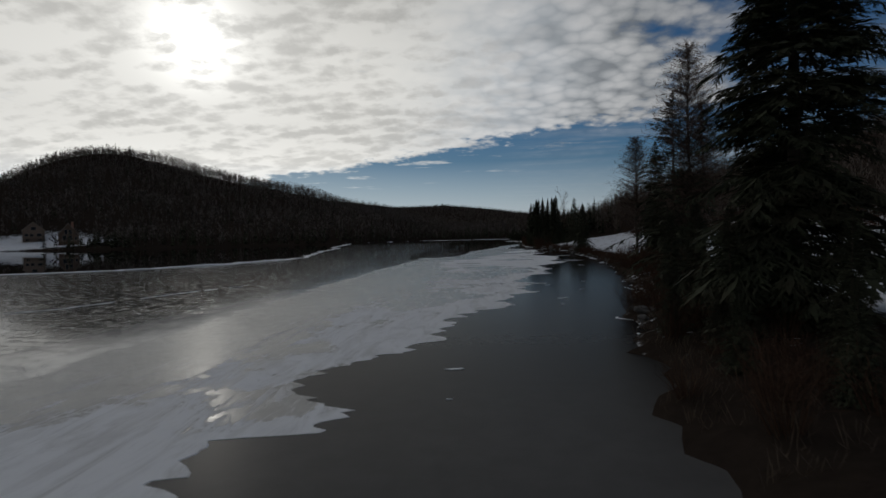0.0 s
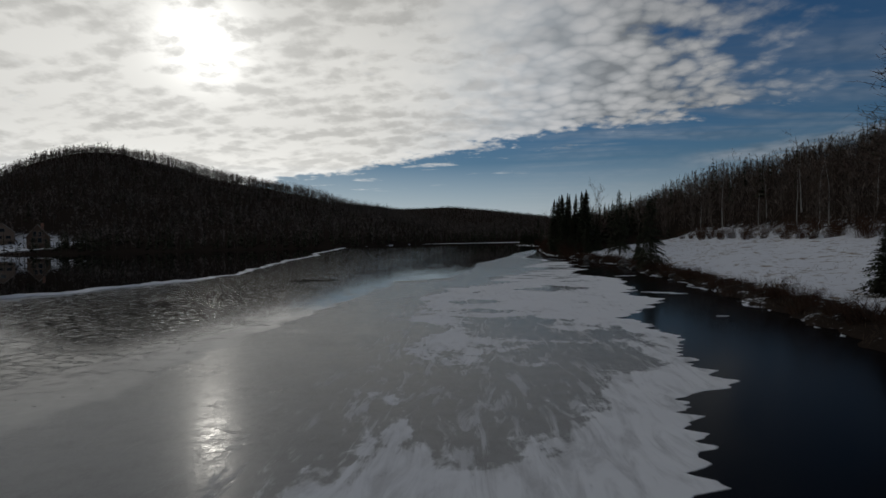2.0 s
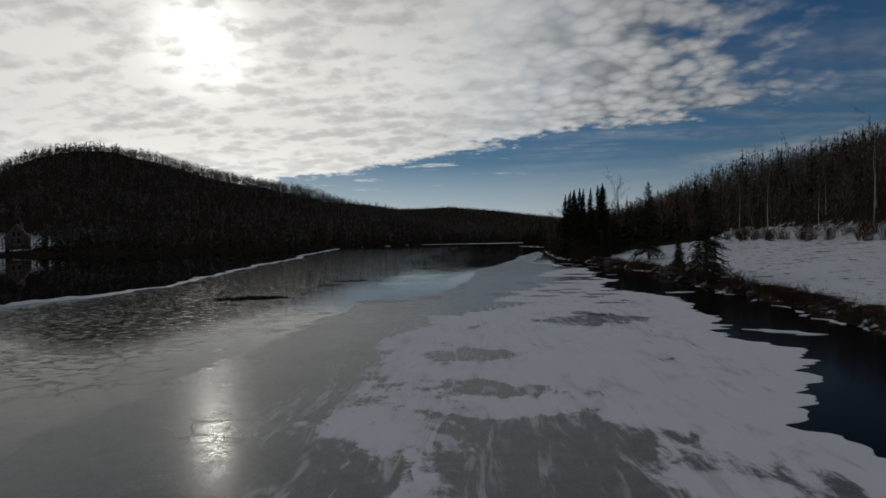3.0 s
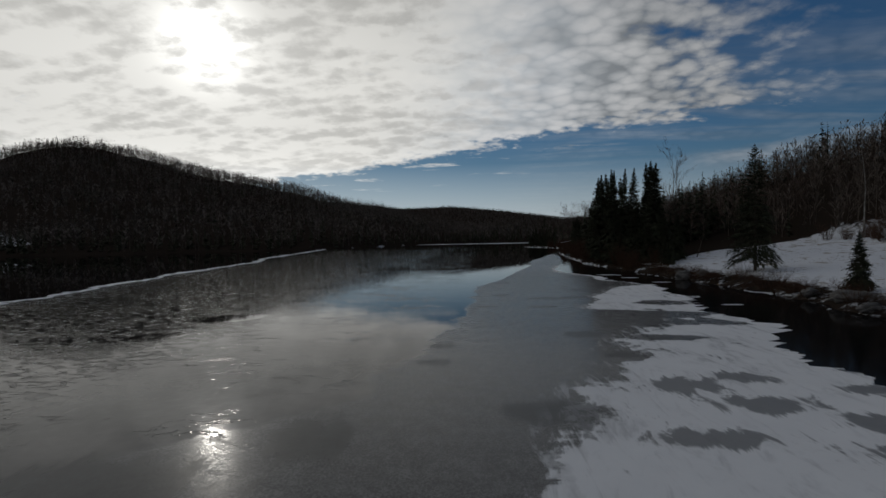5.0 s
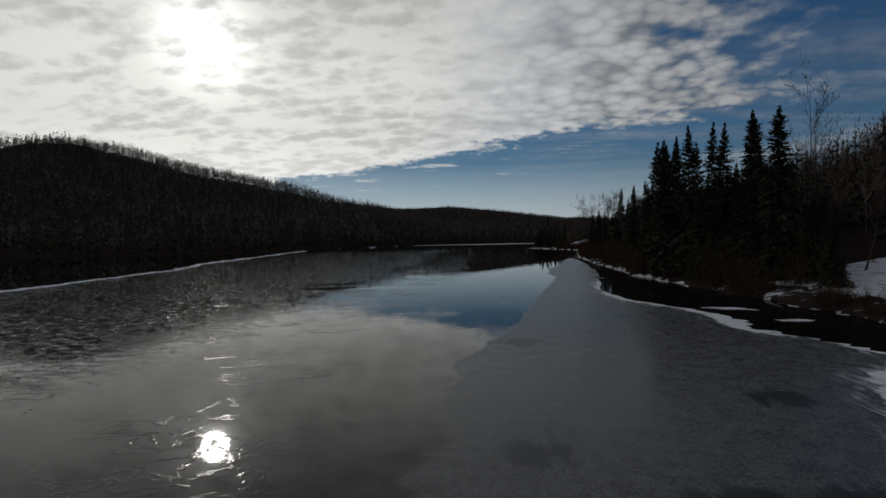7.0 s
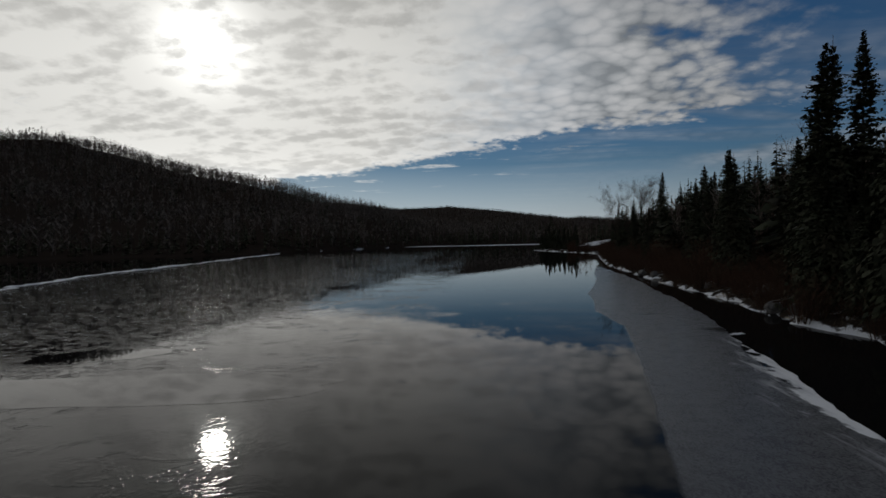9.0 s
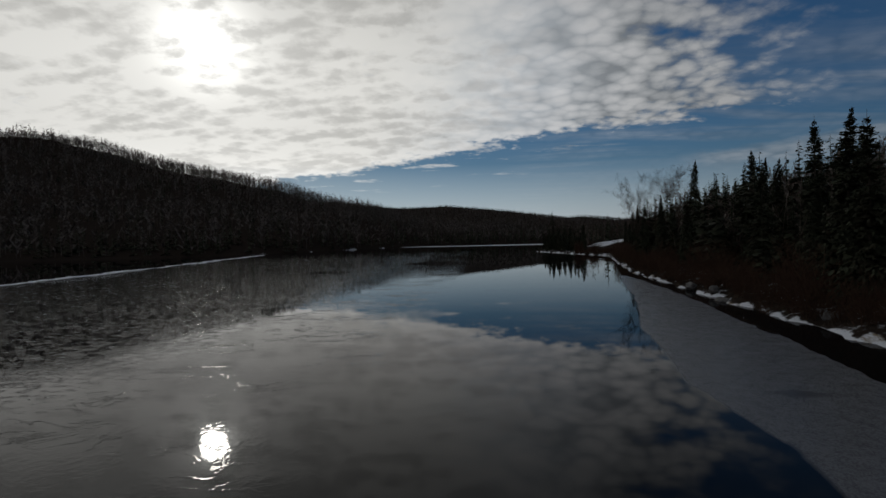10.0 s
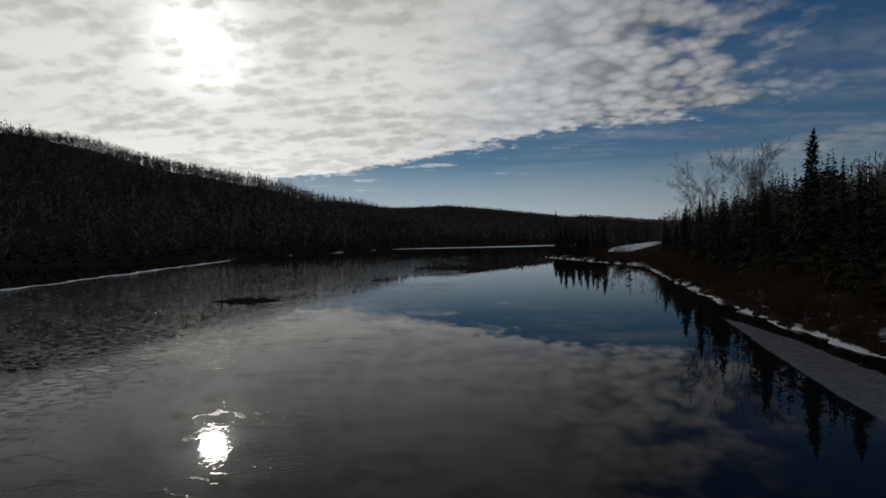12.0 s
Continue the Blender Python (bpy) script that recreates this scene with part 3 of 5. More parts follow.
def build_ice():
    ys = lines((-60, 0, 3), (0, 130, 0.16), (130, 270, 0.4), (270, 401, 2))
    left = np.interp(ys, RIM_Y, RIM_X) + ragged(ys, 11, 1.2, 0.3)
    right = np.interp(ys, EDGE_Y, EDGE_X) + ragged(ys, 21, 0.42, 0.42) * np.clip((175 - ys) / 30, 0.2, 1)
    f = np.concatenate([np.linspace(0, 0.55, 10)[:-1], np.linspace(0.55, 1, 30)])
    x = left[:, None] + (right - left)[:, None] * f[None]
    y = np.repeat(ys[:, None], len(f), 1)
    n = len(f)
    top = np.stack([x, y, np.full_like(x, 0.022)], -1).reshape(-1, 3)
    i = (np.arange(len(ys) - 1)[:, None] * n + np.arange(n - 1)[None]).ravel()
    tris = np.concatenate([np.stack([i, i + 1, i + n + 1], 1), np.stack([i, i + n + 1, i + n], 1)])
    # broken edge down to the water, on both sides
    r = np.arange(len(ys)) * n
    at = len(top)
    low_l, low_r = top[r] - (0.03, 0, 0.03), top[r + n - 1] + (0.04, 0, -0.018)
    k = np.arange(len(ys) - 1)
    a, b = r[:-1], at + k
    left_t = np.concatenate([np.stack([a, a + n, b + 1], 1), np.stack([a, b + 1, b], 1)])
    a, b = r[:-1] + n - 1, at + len(ys) + k
    right_t = np.concatenate([np.stack([a, b, b + 1], 1), np.stack([a, b + 1, a + n], 1)])
    verts, tris = np.concatenate([top, low_l, low_r]), np.concatenate([tris, left_t, right_t])
    X, Y = verts[:, 0], verts[:, 1]
    edge = np.interp(Y, EDGE_Y, EDGE_X) - X
    inside = X - np.interp(Y, SNOW_Y, SNOW_X)
    near_part = np.clip(inside * 0.45, -3, 0.4) + np.interp(Y, [0, 20, 30, 50, 60, 67, 84, 95], [-0.05, -0.2, -0.3, -0.3, -0.35, 0.3, 0.5, 0.1]) + 0.9 * np.clip(1 - edge / 3.2, 0, 1)
    for bx, by, rx, ry in BARE:
        near_part = near_part - 1.5 * np.exp(-((X - bx) / rx) ** 2 - ((Y - by) / ry) ** 2)
    far_part = np.clip(inside * 1.3, -4, 0.75)
    for bx, by, rx, ry in [(7.6, 114.8, 1.7, 0.7), (4.3, 110.9, 1.0, 0.8), (9.6, 119.3, 2.6, 0.9), (12.0, 128.5, 1.6, 1.0)]:
        far_part = far_part - 2.0 * np.exp(-((X - bx) / rx) ** 2 - ((Y - by) / ry) ** 2)
    snow = np.where(Y < 97, near_part, far_part)
    snow = np.where((Y > 187) | (Y < -20), -4, snow)
    frost = np.clip((X - np.interp(Y, FROST_Y, FROST_X)) * np.interp(Y, [135, 175], [0.6, 2.2]), -3, 1.5)
    outer = np.interp(Y, [176, 181, 186, 197, 203, 208, 214, 227, 238, 243, 250], [9.6, 10.8, 12.8, 15.0, 14.9, 15.6, 16.5, 17.6, 18.4, 18.6, 19.2]) + 0.5 * ragged(Y, 31, 0.3, 0.1)
    frost = np.where(Y > 172, np.minimum(frost, (outer - X) * 3 + 0.2), frost)
    frost = np.where(Y > 252, -3, frost)
    rough = np.interp(Y, [0, 40, 90, 130, 180, 215, 250], [0.07, 0.09, 0.055, 0.035, 0.025, 0.014, 0.006])
    film = np.interp(Y, [0, 30, 55, 90, 120, 160], [0.85, 0.80, 0.50, 0.20, 0.08, 0.0]) * (1 - 0.9 * np.clip((-14 - X) / 5, 0, 1))
    jumble = np.clip((-13 - X) / 6, 0, 1) * np.interp(Y, [0, 30, 330, 400], [0.4, 1, 1, 0.2])
    wet = 0 * X
    for wx, wy, a, b in WET:
        wet = np.maximum(wet, np.exp(-((X - wx) / a) ** 2 - ((Y - wy) / b) ** 2))
    ob = new("ice_sheet", mesh_of("ice_sheet", verts, tris, M["ice"], {"wet": wet, "film": film, "snow": snow, "frost": frost, "rough": rough, "jumble": jumble}))
    tagged(ob, "thin grey lake ice with frost and wind-blown snow", "ice", kind="structure")
    return ys, left, right


ICE_Y, ICE_L, ICE_R = build_ice()


def build_black_ice():
    """The strip of new clear ice between the grey sheet and the bank."""
    ys = lines((-60, 0, 3), (0, 264, 0.6))
    left, right = np.interp(ys, ICE_Y, ICE_R) - 0.4, shore_right(ys) + 1.0
    right = np.maximum(right, left + 0.1)
    f = np.linspace(0, 1, 8)
    x, y = left[:, None] + (right - left)[:, None] * f[None], np.repeat(ys[:, None], 8, 1)
    i = (np.arange(len(ys) - 1)[:, None] * 8 + np.arange(7)[None]).ravel()
    tris = np.concatenate([np.stack([i, i + 1, i + 9], 1), np.stack([i, i + 9, i + 8], 1)])
    dull = np.interp(y.ravel(), [0, 10, 20, 50, 70, 110, 150, 220], [0.36, 0.33, 0.25, 0.14, 0.09, 0.06, 0.04, 0.02])
    ob = new("black_ice", mesh_of("black_ice", np.stack([x, y, 0 * x + 0.008], -1), tris, M["black_ice"], {"rough": dull}))
    tagged(ob, "smooth new black ice along the bank", "ice", kind="structure")


build_black_ice()

# ---------------------------------------------------------------- trees


def conifer_shapes(h, r, seed, stations=5, whorl=9, step=0.34, bare=0.08, gaps=0.0, feather=1):
    """Trunk and crown of a spruce or fir with drooping boughs."""
    g = rand(seed)
    bend = g.normal(0, 0.012, 2)
    zs = np.linspace(-0.3, h, 9)
    rad = np.interp(zs, [0, h], [0.0105 * h + 0.03, 0.012])
    line = np.stack([bend[0] * h * np.sin(zs / h * 3), bend[1] * h * np.sin(zs / h * 2.3), zs], 1)
    trunk = pole(line, rad)
    levels = np.arange(bare * h, h * 0.985, step)
    levels = levels[g.rand(len(levels)) > gaps]
    z0 = np.repeat(levels, whorl) + g.normal(0, step * 0.35, len(levels) * whorl)
    m = len(z0)
    s = np.clip(z0 / h, 0, 0.995)
    az = g.uniform(0, 2 * math.pi, m)
    lobes = 1 + 0.16 * np.sin(az * 3 + seed) + 0.12 * np.sin(s * 24 + seed)
    length = r * ((1 - s) ** 0.78 * np.clip(s / 0.12, 0.55, 1) * np.clip((1 - s) / 0.10, 0.25, 1)) * lobes * g.uniform(0.62, 1.08, m) + 0.07
    length = np.where(g.rand(m) < 0.06, length * 1.25, length)
    out = np.stack([np.cos(az), np.sin(az), 0 * az], 1)
    base = np.stack([np.interp(z0, zs, line[:, 0]), np.interp(z0, zs, line[:, 1]), z0], 1)
    lift = np.interp(s, [0, 0.5, 1], [-0.02, 0.2, 0.9]) + g.normal(0, 0.07, m)
    sag = np.interp(s, [0, 0.6, 1], [0.42, 0.34, 0.1])

    def along(q):
        return base + out * (length * q)[:, None] + np.array([0, 0, 1.0]) * (length * (lift * q - sag * q * q))[:, None]

    stem = joined(tubes(base, along(0.55), 0.006 * length + 0.006, 0.005 * length + 0.004, 3), tubes(along(0.55), along(1.0), 0.005 * length + 0.004, 0.002, 3))
    p, q, side, wide = [], [], [], []
    across = np.stack([-out[:, 1], out[:, 0], 0 * az], 1)
    for k in range(stations):
        t = 0.18 + 0.78 * k / max(stations - 1, 1)
        here = along(np.full(m, t) + g.normal(0, 0.03, m))
        for sign in (-1, 1):
            turn = g.uniform(0.5, 1.1, m)
            way = out * np.cos(turn)[:, None] + across * (sign * np.sin(turn))[:, None]
            way[:, 2] += lift - 2 * sag * t + g.normal(-0.12, 0.16, m)
            size = (0.42 * length * (1.1 - t) + 0.07 + 0.1 * (1 - s)) * g.uniform(0.7, 1.3, m)
            for f in range(feather):
                wag = 0.0 if f == 0 else (0.55 if f % 2 else -0.55)
                w2 = way * math.cos(wag) + np.cross(way, np.array([0, 0, 1.0])) * math.sin(wag)
                root = here + way * (size * (0.0 if f == 0 else 0.16 + 0.13 * f))[:, None]
                reach = size * (1.0 if f == 0 else 0.66 - 0.07 * f)
                p.append(root), q.append(root + w2 * reach[:, None] + np.array([0, 0, -0.04]))
                tilt = np.cross(w2, np.array([0, 0, 1.0]))
                tilt /= np.linalg.norm(tilt, axis=1, keepdims=True) + 1e-6
                tilt[:, 2] += g.normal(0, 0.5, m)
                side.append(tilt), wide.append((0.05 + 0.17 * size) if feather == 1 else (0.011 + 0.042 * reach))
    tip = along(np.full(m, 0.8))
    p.append(tip), q.append(along(np.full(m, 1.06)))
    side.append(across + np.array([0, 0, 0.3])), wide.append(0.02 + 0.035 * length)
    leaf = blades(*[np.concatenate(v) for v in (p, q, side)], np.concatenate(wide))
    return trunk, joined(stem, leaf)


def conifer(name, h, r, seed, label, **more):
    trunk, crown = conifer_shapes(h, r, seed, **more)
    tree = new(name)
    part("trunk", trunk, M["dark_bark"], tree)
    part("crown", crown, M["needles"], tree)
    return tagged(tree, label, "tree")


def grow(start, way, length, radius, level, g, rods, spread, split, reach):
    """Forking limbs: fills rods with (from, to, r0, r1, level)."""
    pieces = (8, 4, 3, 3, 3)[level]
    at, d, r = np.array(start, float), np.array(way, float), radius
    for k in range(pieces):
        d = d + g.normal(0, (0.035, 0.14, 0.19, 0.24, 0.29)[level], 3) + np.array([0, 0, 0.05])
        d /= np.linalg.norm(d)
        to = at + d * length / pieces
        r2 = r * 0.82 if level else r * 0.74
        rods.append((at, to, r, r2, level))
        if level < 4 and (k > 1 or level > 0):
            for _ in range(split[level]):
                a, e = g.uniform(0, 2 * math.pi), g.uniform(*spread)
                u = np.cross(d, [0.3, 0.2, 1.0])
                u /= np.linalg.norm(u) + 1e-6
                w = np.cross(d, u)
                nd = d * math.cos(e) + (u * math.cos(a) + w * math.sin(a)) * math.sin(e)
                grow(at + (to - at) * g.rand(), nd, length * g.uniform(*reach), max(r2 * 0.55, 0.007), level + 1, g, rods, spread, split, reach)
        at, r = to, r2


def bare_tree(name, h, seed, label, bark="pale_bark", spread=(0.35, 0.85), split=(3, 3, 2, 1), lean=(0, 0), reach=(0.34, 0.52)):
    g, rods = rand(seed), []
    grow((0, 0, -0.3), (lean[0], lean[1], 1), h * 0.86, 0.009 * h + 0.02, 0, g, rods, spread, split, reach)
    p0, p1 = np.array([q[0] for q in rods]), np.array([q[1] for q in rods])
    r0, r1, lv = (np.array([q[k] for q in rods]) for k in (2, 3, 4))
    tree = new(name)
    main = lv == 0
    part("trunk", pole(np.concatenate([p0[main], p1[main][-1:]]), np.concatenate([r0[main], r1[main][-1:]])), M[bark], tree)
    fine = ~main
    thick, thin = fine & (lv < 3), lv >= 3
    along = p1[thin] - p0[thin]
    flat = np.cross(along, g.normal(0, 1, along.shape))
    flat /= np.linalg.norm(flat, axis=1, keepdims=True) + 1e-6
    part("crown", joined(tubes(p0[thick], p1[thick], r0[thick], r1[thick], 3), blades(p0[thin], p1[thin] + along * 0.1, flat, np.maximum(r0[thin], 0.012))), M["twig"], tree)
    return tagged(tree, label, "tree")


def larch(name, h, r, seed, label):
    """A leafless larch: fine level boughs with hanging twigs."""
    g = rand(seed)
    zs = np.linspace(-0.3, h, 9)
    line = np.stack([0.08 * np.sin(zs), 0.06 * np.cos(zs * 0.8), zs], 1)
    rad = np.interp(zs, [0, h], [0.01 * h + 0.03, 0.012])
    tree = new(name)
    part("trunk", pole(line, rad), M["dark_bark"], tree)
    m = int(h * 56)
    z0 = g.uniform(0.22, 0.99, m) * h
    s, az = z0 / h, g.uniform(0, 2 * math.pi, m)
    length = r * np.clip((1.03 - s) * 1.7, 0, 1) ** 0.75 * np.clip(s / 0.45, 0.5, 1) * g.uniform(0.45, 1.1, m) + 0.12
    out = np.stack([np.cos(az), np.sin(az), 0.15 + 0.5 * s], 1)
    base = np.stack([0 * z0, 0 * z0, z0], 1)
    mid, end = base + out * (0.5 * length)[:, None], base + out * length[:, None] + np.array([0, 0, -0.04])
    rods = [tubes(base, mid, 0.016, 0.012, 3), tubes(mid, end, 0.012, 0.004, 3)]
    for k in range(9):
        t = g.uniform(0.2, 1, m)[:, None]
        p = base + (end - base) * t
        q = p + g.normal(0, 0.17, (m, 3)) * (0.6 + length[:, None] * 0.5) + np.array([0, 0, -0.08]) + out * 0.12
        flat = g.normal(0, 1, (m, 3))
        rods.append(blades(p, q, flat / np.linalg.norm(flat, axis=1, keepdims=True), 0.016))
    part("crown", joined(*rods), M["twig"], tree)
    return tagged(tree, label, "tree")


def stand(ob, x, y, turn=0.0, scale=1.0, sink=0.1):
    ob.matrix_basis = pose(x, y, height(x, y) - sink, 0, 0, turn) @ Matrix.Scale(scale, 4)
    return ob


def again(ob, x, y, turn=0.0, scale=1.0, sink=0.1):
    """Another one like ob, of another size, at x, y."""
    other = copy_thing(ob, Matrix.Identity(4))
    return stand(other, x, y, turn, scale, sink)


def plant_conifers():
    """Spruces and firs along the right-hand shore: x, y, height of the top, width factor."""
    kinds = [conifer("spruce", 15, 3.0, 101, "dense dark green spruce on the snowy lake shore", stations=4, whorl=14),
             conifer("spruce", 15, 2.4, 102, "slim dark spruce with a pointed top", step=0.33, stations=4, whorl=14),
             conifer("spruce", 15, 2.6, 103, "dark fir with a thin spire and ragged boughs", gaps=0.1, stations=4, whorl=14),
             conifer("spruce", 15, 3.5, 104, "broad dark spruce with drooping boughs", step=0.32, stations=4, whorl=14),
             conifer("spruce", 15, 3.0, 105, "dense spruce whose heavy boughs hang to the ground", step=0.30, whorl=12, stations=5, feather=3, bare=0.03)]
    places = [
        (18.8, 57.3, 13.9, 3),
        (18.2, 181.0, 15.0, 1), (19.0, 182.9, 14.8, 1), (22.3, 183.3, 15.6, 2), (20.6, 185.0, 15.2, 2), (19.6, 178.5, 16.0, 1),
        (21.6, 176.8, 15.9, 1), (23.6, 178.8, 16.2, 1), (26.1, 178.3, 17.4, 0), (24.0, 174.5, 16.6, 0), (24.4, 170.6, 16.0, 0),
        (23.6, 164.5, 7.5, 3), (22.6, 160.5, 5.6, 3), (21.0, 170.0, 9.0, 3), (19.4, 175.0, 9.5, 0), (18.6, 188.5, 10.0, 3), (27.5, 185.0, 13.0, 0),
        (21.1, 192.0, 16.7, 1), (22.1, 193.0, 17.5, 2), (23.4, 192.4, 17.5, 1), (23.6, 197.7, 14.5, 2), (24.0, 200.5, 12.5, 0), (21.5, 205.5, 12.1, 2),
        (22.4, 208.0, 12.8, 1), (26.3, 226.4, 11.9, 2), (29.4, 229.1, 12.8, 0), (27.9, 221.0, 15.2, 2), (34.0, 262.0, 17.4, 0),
        (37.2, 250.9, 17.0, 0), (37.9, 248.6, 15.5, 1), (34.4, 244.6, 13.2, 3), (27.0, 257.7, 10.6, 1), (30.5, 282.5, 11.5, 1), (32.8, 294.3, 10.9, 2),
        (28.4, 270.5, 11.2, 2), (27.7, 260.0, 11.7, 1), (25.5, 242.6, 9.5, 0), (37.3, 318.0, 9.9, 1), (39.5, 322.2, 8.6, 0), (33.5, 300.0, 8.4, 3),
        (30.5, 252.0, 9.0, 3), (26.0, 235.0, 8.0, 3), (24.5, 215.0, 8.5, 3), (33.5, 272.0, 10.0, 3), (29.5, 265.0, 8.5, 3),
        (24.3, 378.0, 9.4, 1), (25.3, 374.0, 10.5, 1), (26.5, 366.0, 9.0, 0), (28.0, 362.0, 8.6, 2), (30.5, 357.0, 8.2, 1), (32.0, 350.0, 9.8, 0), 
        (27.0, 371.0, 7.5, 3), (30.0, 366.0, 7.0, 3), (42.0, 338.0, 4.6, 1), (62.0, 345.0, 8.0, 0), (66.0, 341.0, 8.6, 1), (72.0, 352.0, 8.0, 3),
        (23.2, 71.0, 5.5, 3), (24.8, 127.9, 5.0, 3),
        (15.8, 41.5, 8.0, 3), (16.8, 44.5, 9.0, 0), (17.6, 51.5, 7.5, 3), (20.0, 61.5, 8.5, 3), (16.6, 48.0, 6.5, 3), (12.0, 30.0, 6.0, 3), (20.6, 56.0, 7.0, 0),
        (20.0, 172.5, 7.5, 3), (21.5, 180.0, 9.0, 3), (23.0, 186.5, 9.5, 3), (25.5, 174.5, 9.0, 3), (24.8, 181.5, 10.0, 0), (22.0, 167.0, 6.5, 3), (26.5, 168.0, 8.0, 3), (19.2, 186.0, 8.0, 3), (22.0, 196.5, 9.0, 3), (24.5, 190.0, 10.0, 3),
        (7.6, 16.2, 5.0, 3), (7.2, 10.4, 3.2, 3), (6.4, 13.2, 2.8, 3), (8.6, 12.6, 4.6, 0), (7.0, 19.2, 3.2, 3), (9.0, 22.2, 5.4, 3), (9.6, 26.6, 5.2, 0), (11.4, 31.8, 5.0, 3),
        (25.0, 381.0, 8.2, 0), (26.0, 377.0, 9.0, 3), (28.5, 369.0, 8.4, 1), (29.5, 360.0, 9.2, 3), (31.0, 354.0, 8.8, 2), (27.5, 380.0, 7.4, 3), (33.0, 360.0, 7.0, 3),
        (23.0, 372.0, 6.2, 3), (22.5, 376.0, 6.6, 0), (30.0, 351.0, 5.6, 3), (27.0, 360.0, 6.0, 3),
    ]
    g = rand(7)
    used = set()
    for x, y, top, kind in places:
        kind = 4 if y < 66 else kind
        tall = top - height(x, y) + 0.1
        ob = kinds[kind] if kind not in used else copy_thing(kinds[kind], Matrix.Identity(4))
        used.add(kind)
        stand(ob, x, y, g.uniform(0, 360), tall / 15)
        slim = g.uniform(0.76, 0.98) * (1.35 if tall < 7 else 1.0)
        ob.matrix_basis = ob.matrix_basis @ Matrix.Diagonal((slim, slim, 1, 1))
        tagged(ob, group="shore conifers")


plant_conifers()
big = conifer("spruce", 21.0, 3.5, 131, "tall dense spruce with heavy dark boughs close to the water", stations=11, whorl=12, step=0.33, bare=0.03, gaps=0.14, feather=6)
stand(tagged(big, group="shore conifers"), 10.2, 17.6, 40)

stand(tagged(conifer("spruce", 13.2, 4.1, 133, "broad spruce with long ragged boughs over a snowy field", stations=6, whorl=8, step=0.36, bare=0.13, gaps=0.08, feather=3), group="shore conifers"), 13.6, 37.6, 70)
stand(tagged(conifer("spruce", 9.9, 2.7, 135, "dark spruce with spreading lower boughs above the bank", stations=5, whorl=13, step=0.28, bare=0.03, feather=3), group="shore conifers"), 21.9, 111.4, 20)
stand(tagged(conifer("spruce", 13.0, 2.8, 136, "dark spruce with an open foot beside a snowy field", stations=5, whorl=12, step=0.30, bare=0.12, feather=3), group="shore conifers"), 26.0, 144.7, 75)
stand(tagged(larch("larch", 15.8, 3.6, 201, "tall leafless larch with a wide airy crown"), group="bare shore trees"), 14.2, 36.4)
stand(tagged(larch("larch", 12.5, 2.2, 212, "leafless larch leaning among dark spruces"), group="bare shore trees"), 16.4, 39.5)
stand(tagged(larch("larch", 14.2, 3.5, 211, "leafless grey larch beside a spruce"), group="bare shore trees"), 17.9, 60.8)
stand(tagged(bare_tree("bare_tree", 17.2, 202, "tall slender leafless tree above the spruces", "dark_bark", (0.3, 0.65), (3, 3, 2, 1), reach=(0.2, 0.34)), group="bare shore trees"), 27.1, 170.8)
stand(tagged(bare_tree("bare_tree", 9.5, 203, "leaning leafless tree with arching limbs", "dark_bark", (0.4, 0.9), (1, 2, 2, 0), (0.45, 0.1)), group="bare shore trees"), 28.5, 166.5)
birch = bare_tree("birch", 15.5, 204, "leafless birch with a rounded crown of fine twigs", "dark_bark", spread=(0.35, 0.75), split=(2, 3, 3, 1), reach=(0.36, 0.5))
stand(tagged(birch, group="bare shore trees"), 29.5, 277.4, 0, 0.92)
again(birch, 33.0, 274.1, 120, 0.95)
again(birch, 36.0, 279.0, 230, 0.85)
tagged(stand(bare_tree("bare_tree", 10.5, 205, "leafless tree behind the dark firs", "pale_bark", split=(2, 3, 2, 0)), 27.4, 206.5), group="bare shore trees")

stand(tagged(conifer("pine", 27.0, 4.6, 140, "tall lone pine with a tufted top beyond the bay", bare=0.5, step=0.7, whorl=12), group="bare shore trees"), 65.0, 692.0)

pale = bare_tree("birch", 15.0, 220, "slender leafless birch with a pale trunk by the woods", spread=(0.3, 0.7), split=(1, 3, 2, 0), reach=(0.22, 0.4))
stand(tagged(pale, group="birches at the field edge"), 50.5, 156.0, 0, 1.1)
for i, (bx, by) in enumerate([(51.5, 143.0), (53.0, 133.5), (52.4, 124.0), (55.0, 147.0), (56.5, 138.0), (54.0, 128.5), (57.5, 121.0), (48.6, 163.0)]):
    again(pale, bx, by, 67 * i, 0.7 + 0.3 * ((i * 37) % 10) / 10)


